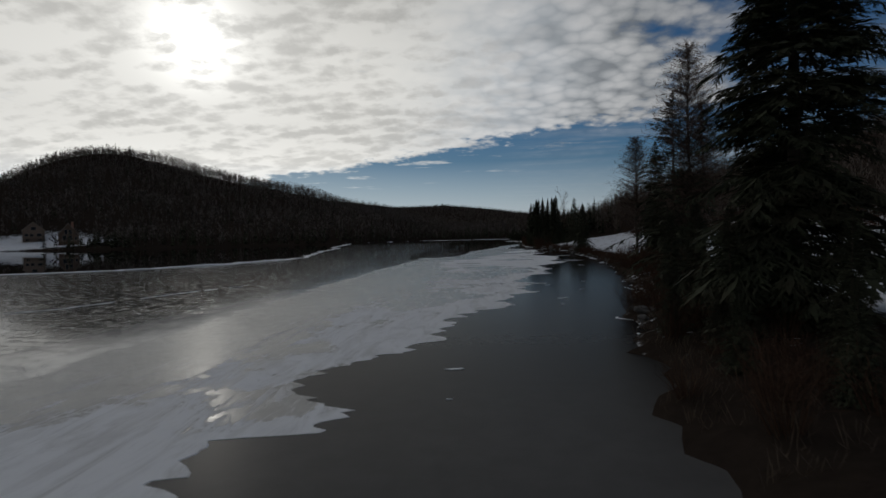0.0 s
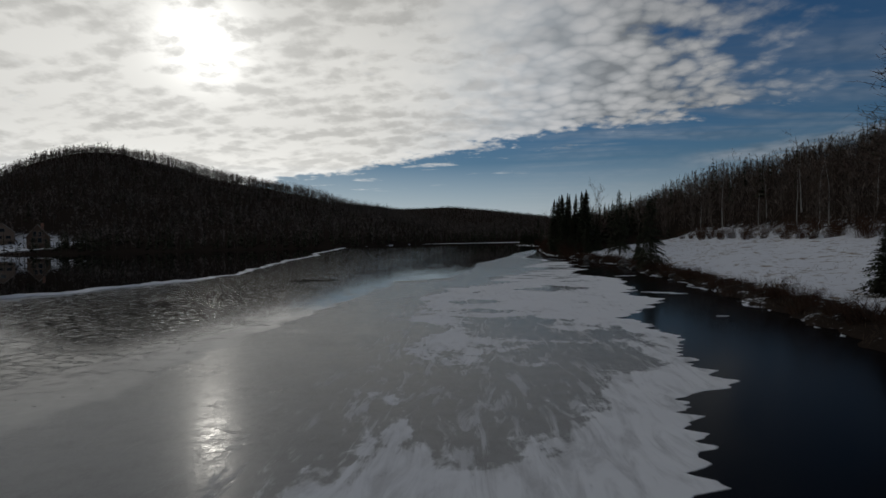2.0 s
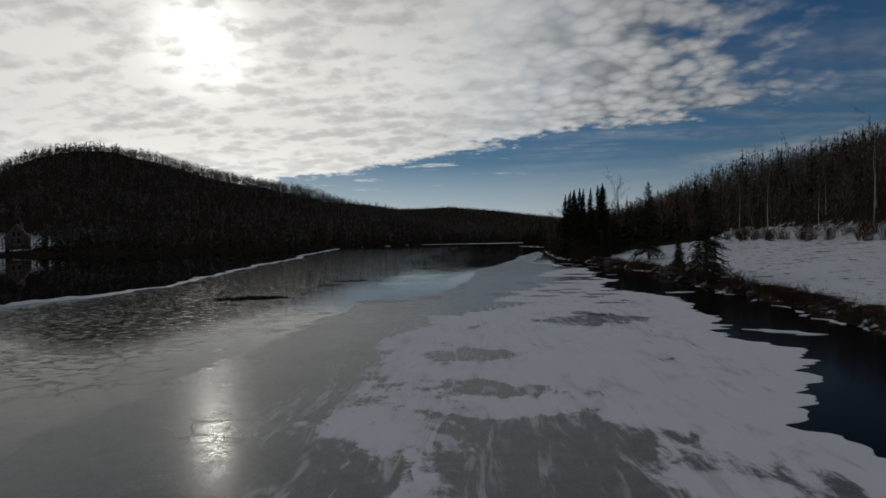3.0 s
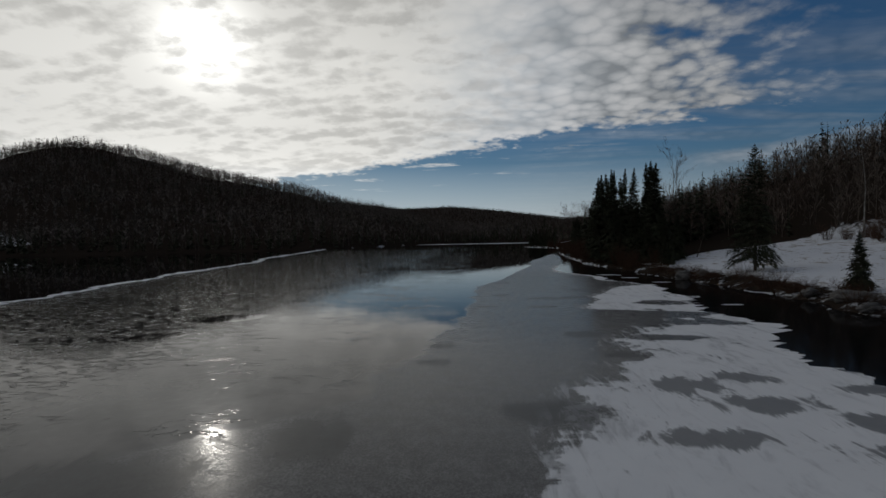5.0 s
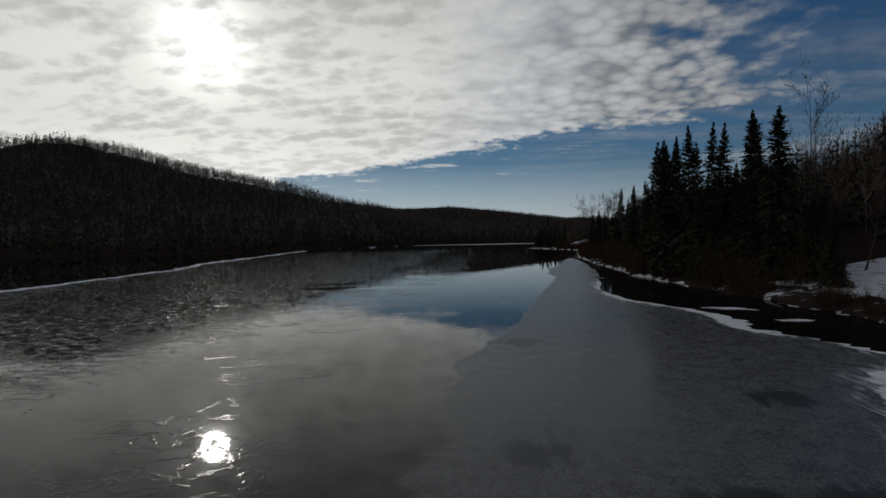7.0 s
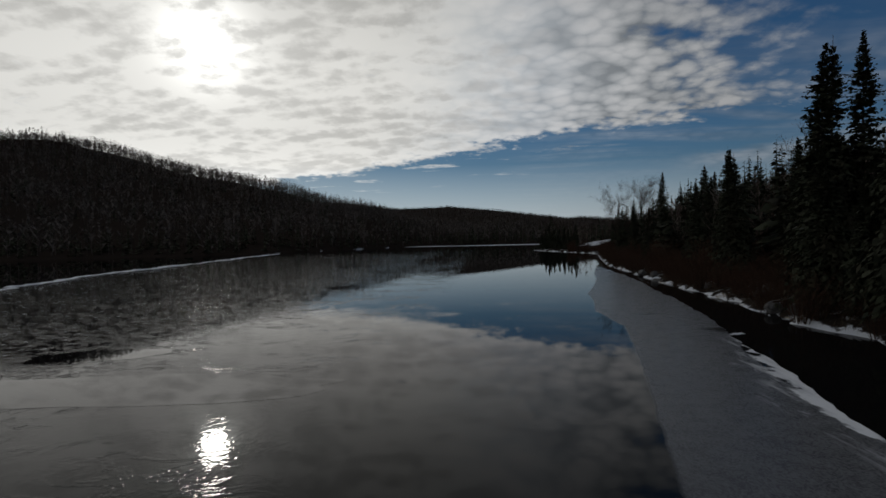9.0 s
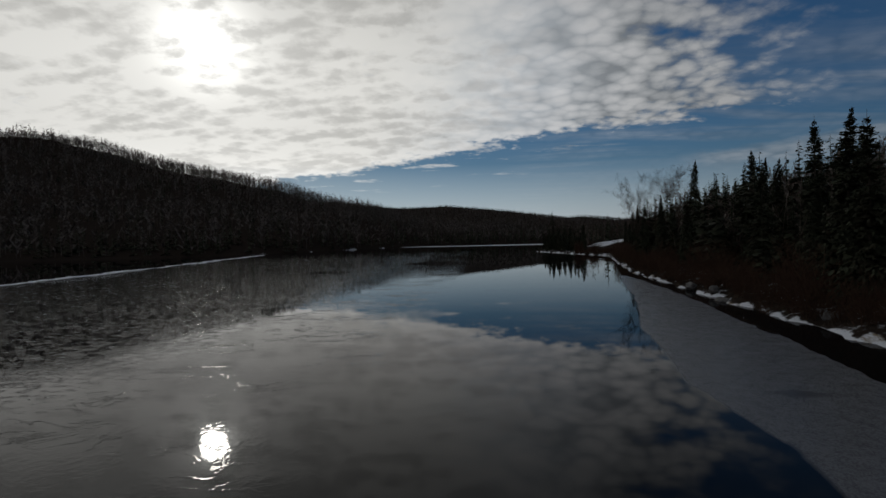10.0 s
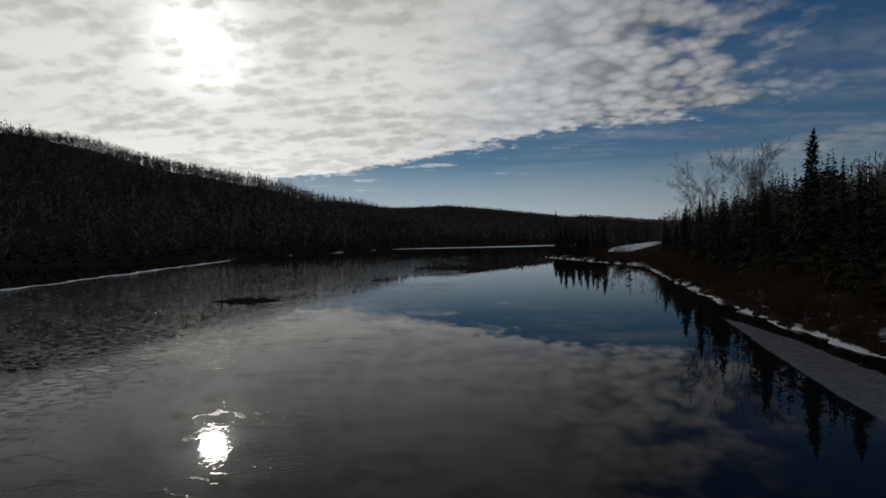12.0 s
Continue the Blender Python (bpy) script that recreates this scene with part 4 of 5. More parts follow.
def scatter_bare(name, spots, heights, seed, limbs, label, mat, fine=1.0, wide=1.0, low=0.35):
    """A wood of leafless trees too many to count."""
    g = rand(seed)
    m = len(spots)
    z = ground(spots[:, 0], spots[:, 1])[0] - 0.2
    foot = np.stack([spots[:, 0], spots[:, 1], z], 1)
    lean = np.stack([g.normal(0, 0.05, m), g.normal(0, 0.05, m), np.ones(m)], 1)
    top = foot + lean * heights[:, None]
    shapes = [tubes(foot, top, 0.009 * heights * fine + 0.02, 0.02, 3)]
    p, q, side = [], [], []
    for k in range(limbs):
        t = g.uniform(low, 1.0, m)
        a = g.uniform(0, 2 * math.pi, m)
        size = heights * g.uniform(0.10, 0.24, m) * (1.25 - t) * 1.6
        at = foot + lean * (heights * t)[:, None]
        end = at + np.stack([np.cos(a) * size * 0.75, np.sin(a) * size * 0.75, size * g.uniform(0.3, 1.1, m)], 1)
        p.append(at), q.append(end)
        side.append(np.stack([-np.sin(a), np.cos(a), 0 * a], 1))
        for _ in range(2):
            b = a + g.normal(0, 0.9, m)
            s2 = size * g.uniform(0.3, 0.6, m)
            a2 = at + (end - at) * g.uniform(0.3, 0.9, m)[:, None]
            p.append(a2), q.append(a2 + np.stack([np.cos(b) * s2 * 0.7, np.sin(b) * s2 * 0.7, s2 * g.uniform(0.2, 1.0, m)], 1))
            side.append(np.stack([-np.sin(b), np.cos(b), 0 * b], 1))
    width = np.tile((0.0045 * heights + 0.012) * wide, 3 * limbs)
    shapes.append(blades(np.concatenate(p), np.concatenate(q), np.concatenate(side), width))
    ob = new(name, mesh_of(name, *joined(*shapes), mat))
    return tagged(ob, label, "woods", kind="stuff")


def scatter_conifers(name, spots, heights, seed, label, tiers=9):
    g = rand(seed)
    m = len(spots)
    z = ground(spots[:, 0], spots[:, 1])[0] - 0.2
    foot = np.stack([spots[:, 0], spots[:, 1], z], 1)
    up = np.array([0, 0, 1.0])
    shapes = [tubes(foot, foot + up * heights[:, None], 0.02 * heights, 0.01, 3)]
    p, q, side = [], [], []
    for k in range(tiers):
        s = 0.06 + 0.92 * k / tiers
        for _ in range(6):
            a = g.uniform(0, 2 * math.pi, m)
            size = heights * 0.19 * (1.05 - s) * g.uniform(0.6, 1.2, m)
            at = foot + up * (heights * (s + g.uniform(-0.03, 0.03, m) + 0.05))[:, None]
            p.append(at), q.append(at + np.stack([np.cos(a) * size, np.sin(a) * size, -0.35 * size], 1))
            side.append(np.stack([-np.sin(a), np.cos(a), g.normal(0, 0.3, m)], 1) * (size * 0.4)[:, None])
    shapes.append(blades(np.concatenate(p), np.concatenate(q), np.concatenate(side), 1.0))
    ob = new(name, mesh_of(name, *joined(*shapes), M["needles"]))
    return tagged(ob, label, "woods", kind="stuff")


def spots_in(n, x0, x1, y0, y1, seed, keep):
    g = rand(seed)
    xy = np.stack([g.uniform(x0, x1, n), g.uniform(y0, y1, n)], 1)
    return xy[keep(xy[:, 0], xy[:, 1])]


def on_far_land(x, y, lo, hi):
    d = y - shore_far(x)
    return (d > lo) & (d < hi)


def clear_of_yard(x, y):
    return ((x + 338) / 46) ** 2 + ((y - 368) / 56) ** 2 > 1


def plant_woods():
    g = rand(31)
    # far hill: slopes, crest, shore firs
    a = spots_in(8600, -900, 60, 300, 900, 32, lambda x, y: on_far_land(x, y, 8, 900) & clear_of_yard(x, y))
    scatter_bare("hillside_woods", a, g.uniform(9, 16, len(a)), 33, 6, "dark leafless woods covering the far hill", M["far_wood"], 0.8, 8.0, 0.12)
    b = spots_in(3000, -1000, -120, 850, 925, 34, lambda x, y: x > -1000)
    scatter_bare("ridge_woods", b, g.uniform(12, 20, len(b)), 35, 9, "leafless trees along the crest of the hill", M["far_wood"], 1.2, 2.0, 0.3)
    c = spots_in(6000, -520, 130, 300, 720, 36, lambda x, y: on_far_land(x, y, 3, 45) & clear_of_yard(x, y))
    scatter_conifers("far_shore_firs", c[:1500], g.uniform(6, 14, len(c[:1500])), 37, "dark firs along the far lake shore", 7)
    d = spots_in(900, -900, 60, 350, 900, 38, lambda x, y: on_far_land(x, y, 40, 700))
    scatter_conifers("hillside_firs", d, g.uniform(8, 14, len(d)), 39, "scattered dark firs on the far hill", 7)
    e = spots_in(14000, -1300, 1300, 1150, 2640, 40, lambda x, y: x > -1500)
    scatter_bare("distant_ridge_woods", e, g.uniform(8, 12, len(e)), 41, 4, "woods on the distant low ridge", M["far_wood"], 1.5, 26.0, 0.02)
    f = spots_in(1000, -100, 900, 680, 1500, 42, lambda x, y: y > shore_far(np.minimum(x, 130)) + 6)
    scatter_conifers("distant_firs", f, g.uniform(8, 15, len(f)), 43, "dark firs beyond the end of the lake", 6)

    # right-hand hill
    def hill(x, y):
        bare = (y > 290) & (y < 376) & (x > 0.225 * (y - 204.6)) & (x < 0.315 * (y - 204.6))
        edge = np.interp(y, [-50, 20, 60, 120, 165, 180, 197, 240, 300, 420], [14, 20, 27, 29, 29, 24, 8, 6, 6, 10])
        return (x - shore_right(y) > edge + 1) & ~bare
    h1 = spots_in(6500, 18, 150, 20, 380, 44, hill)
    scatter_bare("slope_woods", h1, g.uniform(5.5, 9.0, len(h1)), 45, 18, "bare brown woods on the slope above the field", M["brushwood"], 0.32, 1.5, 0.12)
    h4 = spots_in(2800, 18, 130, 20, 330, 50, hill)
    scatter_bare("slope_brush", h4, g.uniform(1.2, 3.6, len(h4)), 51, 7, "tangled brown brush under the bare woods", M["brushwood"], 0.6, 2.6, 0.0)
    h2 = spots_in(700, 18, 200, 60, 420, 46, lambda x, y: hill(x, y) & (y > 150))
    scatter_conifers("slope_firs", h2, g.uniform(4, 11, len(h2)), 47, "dark young firs among the bare woods", 9)
    h5 = spots_in(900, 20, 62, 186, 316, 52, lambda x, y: (x - shore_right(y) > 5) & (x - shore_right(y) < 26))
    scatter_conifers("shore_firs", h5[:330], g.uniform(5, 12, len(h5[:330])), 53, "dense dark firs filling the shore woods", 16)
    h3 = spots_in(1300, 30, 600, 380, 900, 48, lambda x, y: (x - shore_right(y) > 6) & (y - shore_far(x) < 400))
    scatter_conifers("bay_firs", h3, g.uniform(6, 12, len(h3)), 49, "dark firs round the far bay", 7)


plant_woods()

# ---------------------------------------------------------------- brush, stones and dead grass on the bank


def shrub_shapes(h, r, seed, stems):
    """A leafless bush: many thin stems from one foot, each with side twigs."""
    g = rand(seed)
    az, out = g.uniform(0, 2 * math.pi, stems), r * np.sqrt(g.rand(stems))
    tall = h * g.uniform(0.55, 1.05, stems)
    foot = np.stack([np.cos(az) * out * 0.35, np.sin(az) * out * 0.35, np.full(stems, -0.15)], 1)
    mid = foot + np.stack([np.cos(az) * out * 0.35, np.sin(az) * out * 0.35, tall * 0.55], 1) + g.normal(0, 0.04, (stems, 3))
    tip = foot + np.stack([np.cos(az) * out * 0.9, np.sin(az) * out * 0.9, tall], 1) + g.normal(0, 0.08, (stems, 3))
    twigs = []
    for k in range(10):
        t = g.uniform(0.1, 0.95, stems)[:, None]
        p = np.where(t < 0.5, foot + (mid - foot) * t * 2, mid + (tip - mid) * (t * 2 - 1))
        q = p + g.normal(0, 0.16, (stems, 3)) * h * 0.8 + np.array([0, 0, 0.14 * h])
        w = g.normal(0, 1, (stems, 3))
        twigs.append(blades(p, q, w / np.linalg.norm(w, axis=1, keepdims=True), 0.008))
    return joined(tubes(foot, mid, 0.014, 0.009, 3), tubes(mid, tip, 0.009, 0.003, 3)), joined(*twigs)


def plant_shrubs():
    g = rand(61)
    forms = [(1.5, 1.0, 301, 40, "brush", "leafless red-brown bush at the water's edge"), (1.2, 1.2, 302, 48, "brush", "low tangled brown bush on the bank"),
             (2.2, 1.1, 303, 44, "brush", "tall thin leafless brown bush"), (0.9, 0.9, 304, 44, "twig", "small dry grey-brown bush in the snow")]
    shapes = [shrub_shapes(h, r, seed, stems) for h, r, seed, stems, _, _ in forms]
    kinds = []
    for (stem, crown), (*_, mat, label) in zip(shapes, forms):
        bush = new("shrub")
        part("stem", stem, M[mat], bush)
        part("crown", crown, M[mat], bush)
        kinds.append(tagged(bush, label, "shrub", "shoreline shrubs"))
    used, far = set(), []

    def place(x, y, size):
        return pose(x, y, height(x, y) - 0.03, g.uniform(-6, 6), g.uniform(-6, 6), g.uniform(0, 360)) @ Matrix.Scale(size, 4)

    def put(kind, x, y, size):
        ob = kinds[kind] if kind not in used else copy_thing(kinds[kind], Matrix.Identity(4))
        used.add(kind)
        ob.matrix_basis = place(x, y, size)

    def join_in(kind, x, y, size):
        m = np.array(place(x, y, size))
        for v, f in shapes[kind]:
            far.append((v @ m[:3, :3].T + m[:3, 3], f))

    for y in np.arange(9, 60, 0.7):                        # thicket by the first spruces
        put(g.randint(0, 3), float(shore_right(y)) + g.uniform(0.5, 3.6), y + g.uniform(-0.6, 0.6), g.uniform(0.8, 1.3) * (0.6 if y < 24 else 1.0))
    for y in np.arange(60, 160, 1.0):                        # low band below the field
        put(g.choice([0, 1, 1, 3]), float(shore_right(y)) + g.uniform(0.5, 2.0), y + g.uniform(-0.8, 0.8), g.uniform(0.6, 1.15))
    for y in np.arange(180, 262, 1.0):                       # the bank below the firs
        put(g.randint(0, 3), float(shore_right(y)) + g.uniform(0.6, 2.4), y + g.uniform(-1, 1), g.uniform(0.8, 1.4))
    for y in np.arange(163, 345, 0.9):                       # undergrowth behind and beyond
        reach = g.uniform(2.4, 6.5) if 178 < y < 264 else g.uniform(0.6, 3.5)
        join_in(g.randint(0, 3), float(shore_right(y)) + reach, y + g.uniform(-1, 1), g.uniform(1.0, 1.8))
    for y in np.arange(58, 165, 1.2):                        # along the foot of the woods
        join_in(2, float(shore_right(y)) + float(np.interp(y, [60, 120, 165], [27, 29, 26])) + g.uniform(-1.5, 2.5), y, g.uniform(0.8, 1.5))
    ob = new("undergrowth", mesh_of("undergrowth", *joined(*far), M["brush"]))
    tagged(ob, "tangled brown leafless undergrowth below the trees", "brush", kind="stuff")


plant_shrubs()


def boulder(name, size, seed, label):
    bm = bmesh.new()
    bmesh.ops.create_icosphere(bm, subdivisions=4, radius=1)
    off = Vector((seed * 3.1, seed * 1.7, 0))
    for v in bm.verts:
        k = 1 + 0.4 * noise.noise(v.co * 0.9 + off) + 0.22 * noise.noise(v.co * 2.3 + off) + 0.12 * noise.noise(v.co * 5.0 + off) - 0.16 * abs(noise.noise(v.co * 1.6 - off)) + 0.04 * noise.noise(v.co * 12.0 + off)
        v.co = Vector((v.co.x * size[0], v.co.y * size[1], v.co.z * size[2])) * k
    me = bpy.data.meshes.new(name)
    bm.to_mesh(me)
    bm.free()
    me.materials.append(M["stone"])
    for poly in me.polygons:
        poly.use_smooth = True
    return tagged(new(name, me), label, "boulder", "shore boulders")


stones = [boulder("boulder", (0.7, 0.6, 0.5), 1, "rounded grey boulder at the waterline"), boulder("boulder", (0.9, 0.55, 0.35), 2, "flat grey stone capped with snow"),
          boulder("boulder", (0.45, 0.5, 0.4), 3, "small dark stone on the shore")]
ROCKS = [(8.2, 27.8, 0, 0.7), (7.4, 24.0, 2, 0.5), (7.9, 25.4, 1, 0.5), (22.6, 129.8, 1, 1.0), (22.4, 125.1, 1, 1.3), (21.6, 122.0, 1, 0.9), (23.4, 127.0, 0, 0.8),
         (20.6, 149.1, 0, 1.2), (22.0, 147.7, 1, 1.2), (21.0, 151.5, 0, 0.8), (19.3, 195.7, 0, 1.2), (17.6, 191.6, 2, 1.1), (18.0, 189.5, 1, 0.9), (18.3, 216.7, 1, 0.8), (19.2, 220.1, 2, 1.0),
         (19.6, 226.0, 1, 1.0), (20.6, 100.0, 2, 0.7), (20.9, 116.0, 1, 0.8), (19.2, 205.0, 2, 0.9), (21.5, 238.0, 1, 1.0), (12.6, 44.5, 2, 0.8)]
for i, (x, y, kind, size) in enumerate(ROCKS):
    ob = stones[kind] if i < 3 and kind not in [r[2] for r in ROCKS[:i]] else copy_thing(stones[kind], Matrix.Identity(4))
    ob.matrix_basis = pose(x, y, max(height(x, y), -0.1) + 0.12 * size, 0, 0, i * 77) @ Matrix.Scale(size, 4)


def dead_grass():
    g = rand(71)
    m = 24000
    y = g.uniform(8, 345, m)
    x = shore_right(y) + 0.15 + np.abs(g.normal(0, 1.6, m))
    clump = bumps(x, y, 3.0, 72) > -0.2
    x, y = x[clump], y[clump]
    m = len(x)
    z = ground(x, y)[0] - 0.02
    p = np.stack([x, y, z], 1)
    tall = g.uniform(0.12, 0.55, m)
    q = p + np.stack([g.normal(0, 0.16, m), g.normal(0, 0.16, m), tall], 1)
    a = g.uniform(0, 2 * math.pi, m)
    shape = blades(p, q, np.stack([np.cos(a), np.sin(a), 0 * a], 1), 0.008)
    # stubble standing out of the snowy field
    y2 = g.uniform(40, 170, 9000)
    x2 = shore_right(y2) + g.uniform(2, 30, 9000)
    near = bumps(x2, y2, 7.0, 73) > 0.15
    x2, y2 = x2[near], y2[near]
    p2 = np.stack([x2, y2, ground(x2, y2)[0] - 0.02], 1)
    q2 = p2 + np.stack([g.normal(0, 0.07, len(x2)), g.normal(0, 0.07, len(x2)), g.uniform(0.08, 0.25, len(x2))], 1)
    a2 = g.uniform(0, 2 * math.pi, len(x2))
    stubble = blades(p2, q2, np.stack([np.cos(a2), np.sin(a2), 0 * a2], 1), 0.012)
    ob = new("dead_grass", mesh_of("dead_grass", *joined(shape, stubble), M["straw"]))
    tagged(ob, "dry straw-coloured grass along the bank", "grass", kind="stuff")


dead_grass()

# ---------------------------------------------------------------- ice details


def ribbon(name, xs, ys, width, tall, mat, label, category, side=1):
    """A low ridge of snow and ice along a line; width may fall to nothing in places."""
    n = len(xs)
    prof = np.array([(-1, 0), (-0.6, 0.75), (-0.1, 1.0), (0.5, 0.6), (1, 0)])
    g = rand(n)
    w, h = width[:, None] * (1 + g.normal(0, 0.08, (n, 5))), tall[:, None] * (1 + g.normal(0, 0.25, (n, 5)))
    x = xs[:, None] + prof[None, :, 0] * w
    z = 0.02 + prof[None, :, 1] * np.maximum(h, 0)
    y = np.repeat(ys[:, None], 5, 1) + g.normal(0, 0.03, (n, 5))
    i = (np.arange(n - 1)[:, None] * 5 + np.arange(4)[None]).ravel()
    tris = np.concatenate([np.stack([i, i + 1, i + 6], 1), np.stack([i, i + 6, i + 5], 1)])
    keep = np.repeat(np.maximum(width[:-1], width[1:]) > 0.05, 4)
    ob = new(name, mesh_of(name, np.stack([x, y, z], -1), tris[np.tile(keep, 2)], M[mat], None, True))
    return tagged(ob, label, category, kind="structure")


ry = lines((30, 400, 0.8))
rx = np.interp(ry, ICE_Y, ICE_L)
ribbon("ice_rim", rx + 0.3, ry, 0.35 + 0.3 * np.abs(bumps(ry, 0 * ry, 14, 81)), np.clip(0.10 + 0.10 * bumps(ry, 0 * ry, 30, 82), 0.05, 0.3), "snow_white", "white snowy rim where the ice meets open water", "ice")
sy = lines((10, 345, 0.2))
patchy = 0.3 * bumps(sy, 0 * sy, 6, 83) + 0.5 * ragged(sy, 84, 0.6, 0.4) - 0.1 + np.clip((sy - 160) / 15, 0, 1) * (0.5 * bumps(sy, 0 * sy, 11, 86) - 0.4)
ledge = np.interp(sy, [10, 45, 70, 130, 150, 180, 345], [0.4, 0.5, 0.8, 0.7, 0.3, 0.2, 0.18]) * np.clip(patchy, 0, 0.7)
ribbon("shore_ice", shore_right(sy) - 0.25, sy, ledge, 0.02 + 0.03 * ledge, "snow_white", "broken white ice ledge along the bank", "ice")

cy = lines((20, 47, 0.25))
ribbon("pressure_ridge", np.interp(cy, [20, 29, 31, 34.6, 39, 44, 49, 54], [-34, -28.2, -26.2, -25.1, -23.7, -21.7, -17.5, -9]) + 0.3 * ragged(cy, 87, 0.5, 0.2), cy, np.clip(0.06 + 0.10 * ragged(cy, 88, 0.7, 0.5), 0, 0.16), 0.03 + 0 * cy, "snow_white", "thin white ridge along a crack in the ice", "ice")


def ice_rubble():
    g = rand(85)
    m = 7000
    y = g.uniform(25, 340, m)
    left = np.interp(y, ICE_Y, ICE_L)
    x = left + (-14 - left) * g.rand(m) ** 0.8
    size, turn = g.uniform(0.03, 0.15, m) * np.clip((-x - 8) / 25, 0.3, 1.6), g.uniform(0, 2 * math.pi, m)
    slope, face = g.uniform(0.0, 0.02, m), g.uniform(0, 2 * math.pi, m)
    verts = []
    for k in range(5):
        a = turn + k * 2 * math.pi / 5 + g.normal(0, 0.25, m)
        r = size * g.uniform(0.6, 1.2, m)
        dx, dy = np.cos(a) * r * 1.5, np.sin(a) * r * 0.7
        verts.append(np.stack([x + dx, y + dy, 0.03 + slope * (np.cos(face) * dx + np.sin(face) * dy) + slope * size], 1))
    top = np.stack(verts, 1)
    low = top - np.array([0, 0, 0.05])
    v = np.concatenate([top, low], 1).reshape(-1, 3)
    one = [(0, 1, 2), (0, 2, 3), (0, 3, 4)] + [t for k in range(5) for t in ((k, 5 + k, 5 + (k + 1) % 5), (k, 5 + (k + 1) % 5, (k + 1) % 5))]
    tris = (np.arange(m)[:, None, None] * 10 + np.array(one)[None]).reshape(-1, 3)
    ob = new("ice_rubble", mesh_of("ice_rubble", v, tris, M["rubble"]))
    tagged(ob, "jumble of refrozen grey ice plates", "ice", kind="stuff")


ice_rubble()


def pool(x, y, rx, ry, turn, seed):
    """A melt hole in the ice, a thin film of still water with a ragged outline."""
    g = rand(seed)
    a = np.arange(64) * 2 * math.pi / 64
    r = 1 + sum(g.uniform(0.04, 0.2) / k * np.sin(k * a + g.uniform(0, 6.3)) for k in range(2, 15))
    px, py = np.cos(a) * r * rx, np.sin(a) * r * ry
    c, s = math.cos(radians(turn)), math.sin(radians(turn))
    ring = np.stack([x + px * c - py * s, y + px * s + py * c, np.full(64, 0.027)], 1)
    v = np.concatenate([[(x, y, 0.027)], ring])
    k = np.arange(64)
    ob = new("melt_hole", mesh_of("melt_hole", v, np.stack([0 * k, 1 + k, 1 + (k + 1) % 64], 1), M["water_dark"]))
    tagged(ob, "dark open melt hole in the ice sheet", "melt hole", kind="structure")


for i, hole in enumerate([(-22.0, 102.0, 3.2, 1.9, 10), (-17.8, 121.6, 2.2, 1.8, 30), (-12.5, 174.4, 7.2, 2.0, 4), (-15.3, 212.9, 1.9, 2.6, 25),
                          (-17.6, 179.6, 2.8, 1.5, 20), (-18.6, 115.2, 1.4, 1.2, 30), (-9.5, 290.0, 9.0, 7.0, 10), (-27.0, 262.0, 4.0, 3.0, 0), (-4.0, 325.0, 12.0, 10.0, 0)]):
    pool(*hole, 400 + i)

fy = lines((578, 668, 2))
far_l, far_r = np.interp(fy, [578, 590, 610, 668], [-60, -70, -66, -40]), np.interp(fy, [578, 600, 640, 668], [20, 60, 75, 60])
fv = np.stack([np.stack([far_l + 3 * bumps(fy, 0 * fy, 8, 91), fy, 0 * fy + 0.05], 1), np.stack([far_r, fy, 0 * fy + 0.05], 1)], 1).reshape(-1, 3)
fi = np.arange(len(fy) - 1) * 2
far_sheet = new("far_ice", mesh_of("far_ice", fv, np.concatenate([np.stack([fi, fi + 1, fi + 3], 1), np.stack([fi, fi + 3, fi + 2], 1)]), M["snow_white"]))
tagged(far_sheet, "pale snow-covered ice at the far end of the lake", "ice", kind="structure")


def floe(x, y, size, turn, seed):
    g = rand(seed)
    a = np.arange(22) * 2 * math.pi / 22
    r = size * g.uniform(0.55, 1.15, 22)
    px, py = np.cos(a) * r * 1.9, np.sin(a) * r * 0.7
    ring = np.stack([px, py, np.full(22, 0.03)], 1)
    v = np.concatenate([[(0, 0, 0.034)], ring, ring - np.array([0, 0, 0.06])])
    k = np.arange(22)
    n = (k + 1) % 22
    tris = np.concatenate([np.stack([0 * k, 1 + k, 1 + n], 1), np.stack([1 + k, 23 + k, 23 + n], 1), np.stack([1 + k, 23 + n, 1 + n], 1)])
    ob = new("ice_floe", mesh_of("ice_floe", v, tris, M["snow_white"]))
    ob.matrix_basis = pose(x, y, 0, 0, 0, turn)
    tagged(ob, "small white ice floe adrift on dark water", "ice floe", "floes")


for i, (x, y, size, turn) in enumerate([(-0.7, 16.0, 0.16, 10), (-0.7, 13.0, 0.05, 0), (5.4, 34.0, 0.2, 20), (4.9, 31.0, 0.1, 60), (9.0, 46.0, 0.1, 0), (5.6, 43.0, 0.1, 0), (14.6, 84.0, 0.9, -25), (15.4, 83.2, 0.35, 0),
                                       (16.5, 104.0, 0.7, 15), (15.6, 152.5, 0.6, 5), (14.4, 157.5, 0.9, -20), (17.2, 146.0, 0.5, 0), (12.2, 184.5, 0.3, 30), (16.0, 127.0, 0.4, 0), (13.5, 70.5, 0.2, 0), (7.6, 39.5, 0.1, 15)]):
    floe(x, y, size, turn, 500 + i)

# ---------------------------------------------------------------- the cottages on the far shore


def prism(x0, x1, y0, y1, z0, z1):
    """A gable roof body, ridge along y."""
    m = (x0 + x1) / 2
    v = [(x0, y0, z0), (x1, y0, z0), (m, y0, z1), (x0, y1, z0), (x1, y1, z0), (m, y1, z1)]
    return v, [(0, 1, 2), (3, 5, 4), (0, 2, 5), (0, 5, 3), (1, 4, 5), (1, 5, 2), (0, 3, 4), (0, 4, 1)]


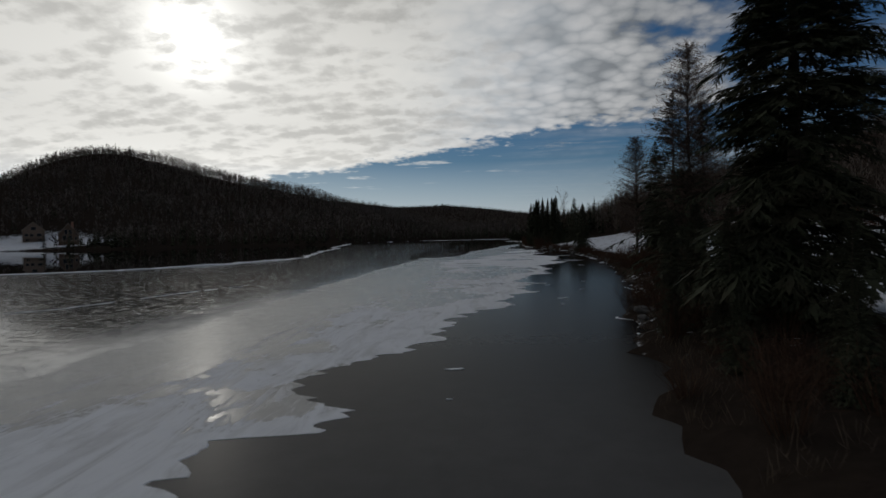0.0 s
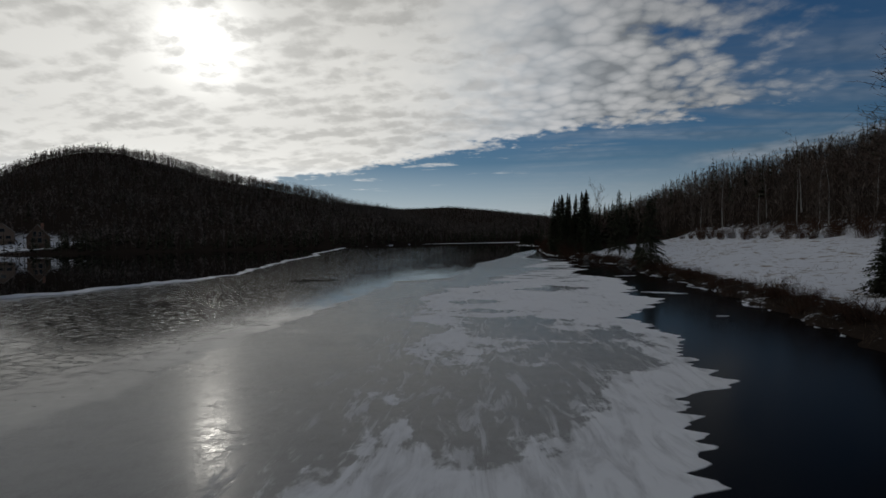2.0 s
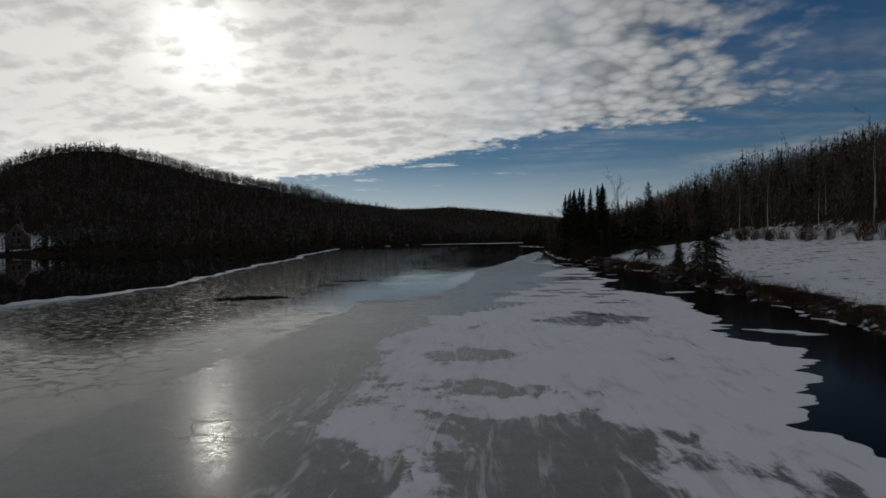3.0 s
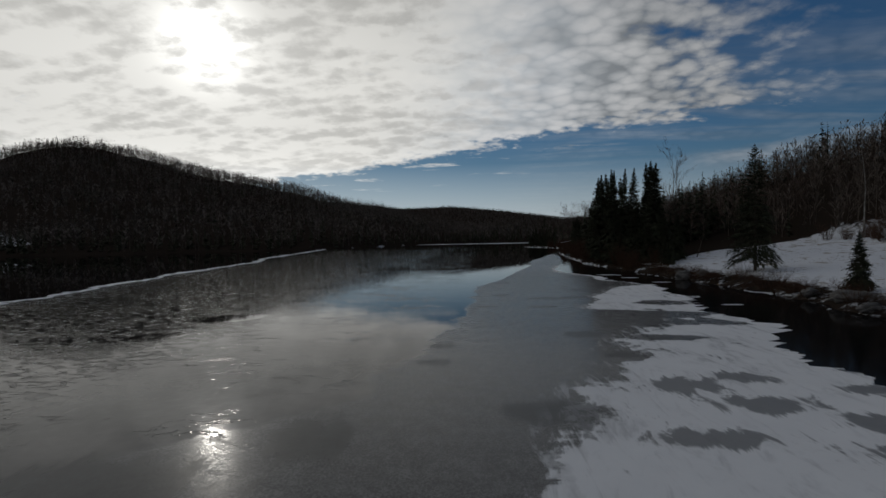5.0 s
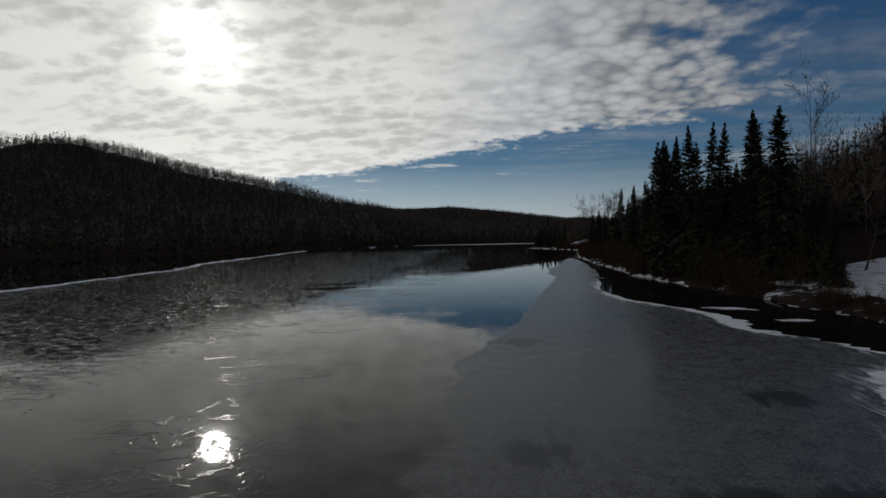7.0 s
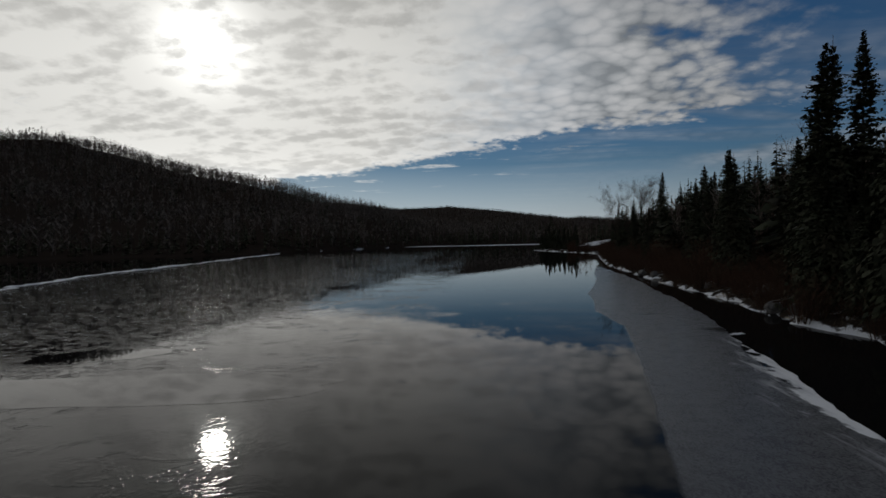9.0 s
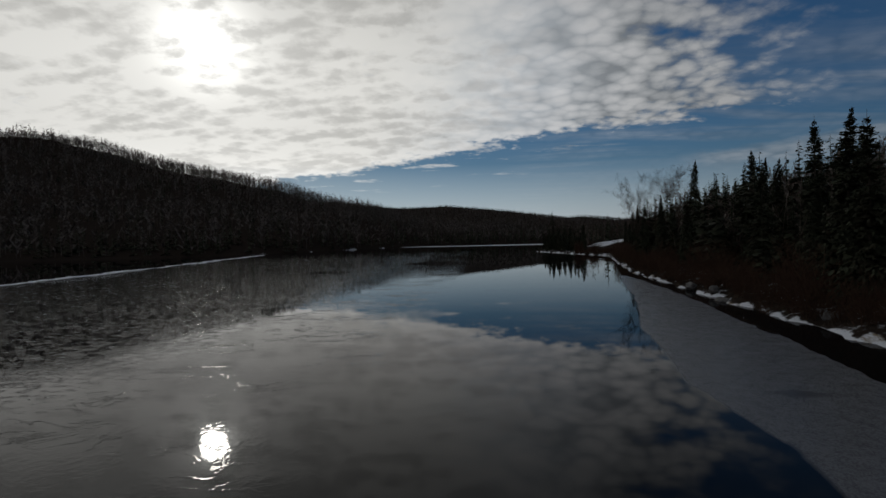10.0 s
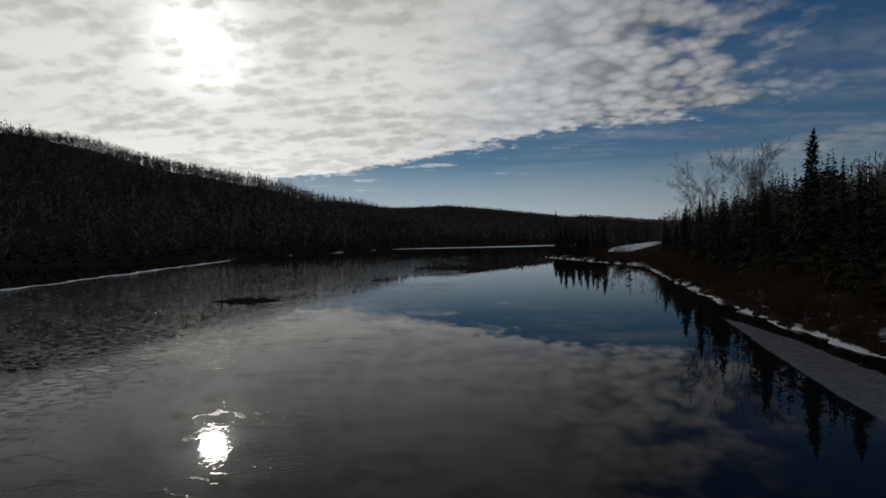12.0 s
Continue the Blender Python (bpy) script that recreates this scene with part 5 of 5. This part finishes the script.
def slope_slab(x0, z0, x1, z1, y0, y1, thick):
    v = [(x0, y0, z0), (x1, y0, z1), (x1, y1, z1), (x0, y1, z0)]
    v += [(a, b, c + thick) for a, b, c in v]
    q = [(0, 3, 2, 1), (4, 5, 6, 7), (0, 1, 5, 4), (1, 2, 6, 5), (2, 3, 7, 6), (3, 0, 4, 7)]
    return v, [t for a, b, c, d in q for t in ((a, b, c), (a, c, d))]


def cottage(x, y, turn, w, depth, eave, apex, wall_mat, label, windows, chimney_at=None):
    """A gabled lakeside house whose gable looks at the water (-y side)."""
    house = new("cottage")
    body = joined(box(-w / 2, w / 2, 0, depth, -3, eave), prism(-w / 2, w / 2, 0, depth, eave, apex))
    part("wall", body, M[wall_mat], house)
    over = 0.8
    drop = (apex - eave) / (w / 2) * over
    for sign in (-1, 1):
        roof = part("roof", slope_slab(sign * (w / 2 + over), eave - drop, 0, apex, -1.2, depth + 0.8, 0.3), M["shingle"], house)
        part("fascia", slope_slab(sign * (w / 2 + over), eave - drop - 0.25, 0, apex - 0.25, -1.28, -1.203, 0.55), M["trim_pale"], roof, "pale wooden fascia board")
    for wx, wz, ww, wh in windows:
        frame_part = part("window", joined(box(wx - ww / 2 - 0.18, wx + ww / 2 + 0.18, -0.10, 0.02, wz - 0.18, wz), box(wx - ww / 2 - 0.18, wx + ww / 2 + 0.18, -0.10, 0.02, wz + wh, wz + wh + 0.18),
                          box(wx - ww / 2 - 0.18, wx - ww / 2, -0.10, 0.02, wz, wz + wh), box(wx + ww / 2, wx + ww / 2 + 0.18, -0.10, 0.02, wz, wz + wh)), M["trim_pale"], house)
        part("pane", box(wx - ww / 2, wx + ww / 2, -0.04, -0.01, wz, wz + wh), M["glass"], frame_part)
    deck = part("deck", box(-w / 2 - 0.6, w / 2 + 0.6, -3.2, -0.02, 3.1, 3.35), M["timber"], house)
    for px in np.linspace(-w / 2 - 0.4, w / 2 + 0.4, 5):
        part("post", box(px - 0.12, px + 0.12, -3.1, -2.86, -3, 3.1), M["timber"], deck)
    part("railing", joined(box(-w / 2 - 0.6, w / 2 + 0.6, -3.2, -3.1, 4.25, 4.4), *[box(px - 0.04, px + 0.04, -3.19, -3.11, 3.35, 4.25) for px in np.linspace(-w / 2 - 0.5, w / 2 + 0.5, 26)]), M["trim_pale"], deck, "pale wooden deck railing")
    if chimney_at is not None:
        stack = part("chimney", box(chimney_at - 0.8, chimney_at + 0.8, 1.5, 3.0, eave - 2, apex + 1.2), M["brick_red"], house)
        part("cap", box(chimney_at - 0.95, chimney_at + 0.95, 1.35, 3.15, apex + 1.2, apex + 1.45), M["shingle"], stack)
    house.matrix_basis = pose(x, y, height(x, y), 0, 0, turn)
    return tagged(house, label, "house", "cottages")


cottage(-357, 402, 40, 14, 12, 9.5, 16, "siding", "large brown gabled cottage above a snowy lakeside yard",
        [(-4.5, 4.2, 2.2, 2.2), (-1.2, 4.2, 2.2, 2.2), (3.6, 4.2, 3.0, 2.4), (0, 9.4, 3.2, 2.6), (-4, 0.6, 2.0, 1.8), (4, 0.6, 2.0, 1.8)])
cottage(-316, 388, 38, 13, 11, 8.5, 17, "log_wall", "dark wooden chalet with tall gable windows and chimney",
        [(-2.6, 4.0, 2.4, 3.6), (1.0, 4.0, 2.4, 3.6), (-1.6, 8.6, 1.8, 3.6), (1.2, 8.6, 1.8, 3.2), (4.6, 4.0, 1.4, 2.4)], 2.6)


def dock(x, y, turn, length):
    ob = new("dock")
    for k in range(int(length / 0.4)):
        part("plank", box(k * 0.4, k * 0.4 + 0.36, -0.9, 0.9, 0.42, 0.50), M["timber"], ob)
    for px in np.arange(0.5, length, 3.0):
        for py in (-0.8, 0.8):
            part("post", box(px - 0.08, px + 0.08, py - 0.08, py + 0.08, -1.5, 0.9), M["timber"], ob)
    ob.matrix_basis = pose(x, y, 0, 0, 0, turn)
    return tagged(ob, "low wooden dock on the far shore", "dock", "docks")


dock(-345, 322, -5, 16)
dock(-290, 334, 10, 12)

# pale boulders that break the far shoreline
for i, (x, y, size) in enumerate([(-73, 583, 1.3), (-104, 402, 0.6), (-170, 392, 0.5), (-100, 405, 0.5), (-62, 560, 0.7)]):
    ob = copy_thing(stones[1], Matrix.Identity(4))
    ob.matrix_basis = pose(x, y, 0.25 * size, 0, 0, 40 * i) @ Matrix.Scale(size, 4)
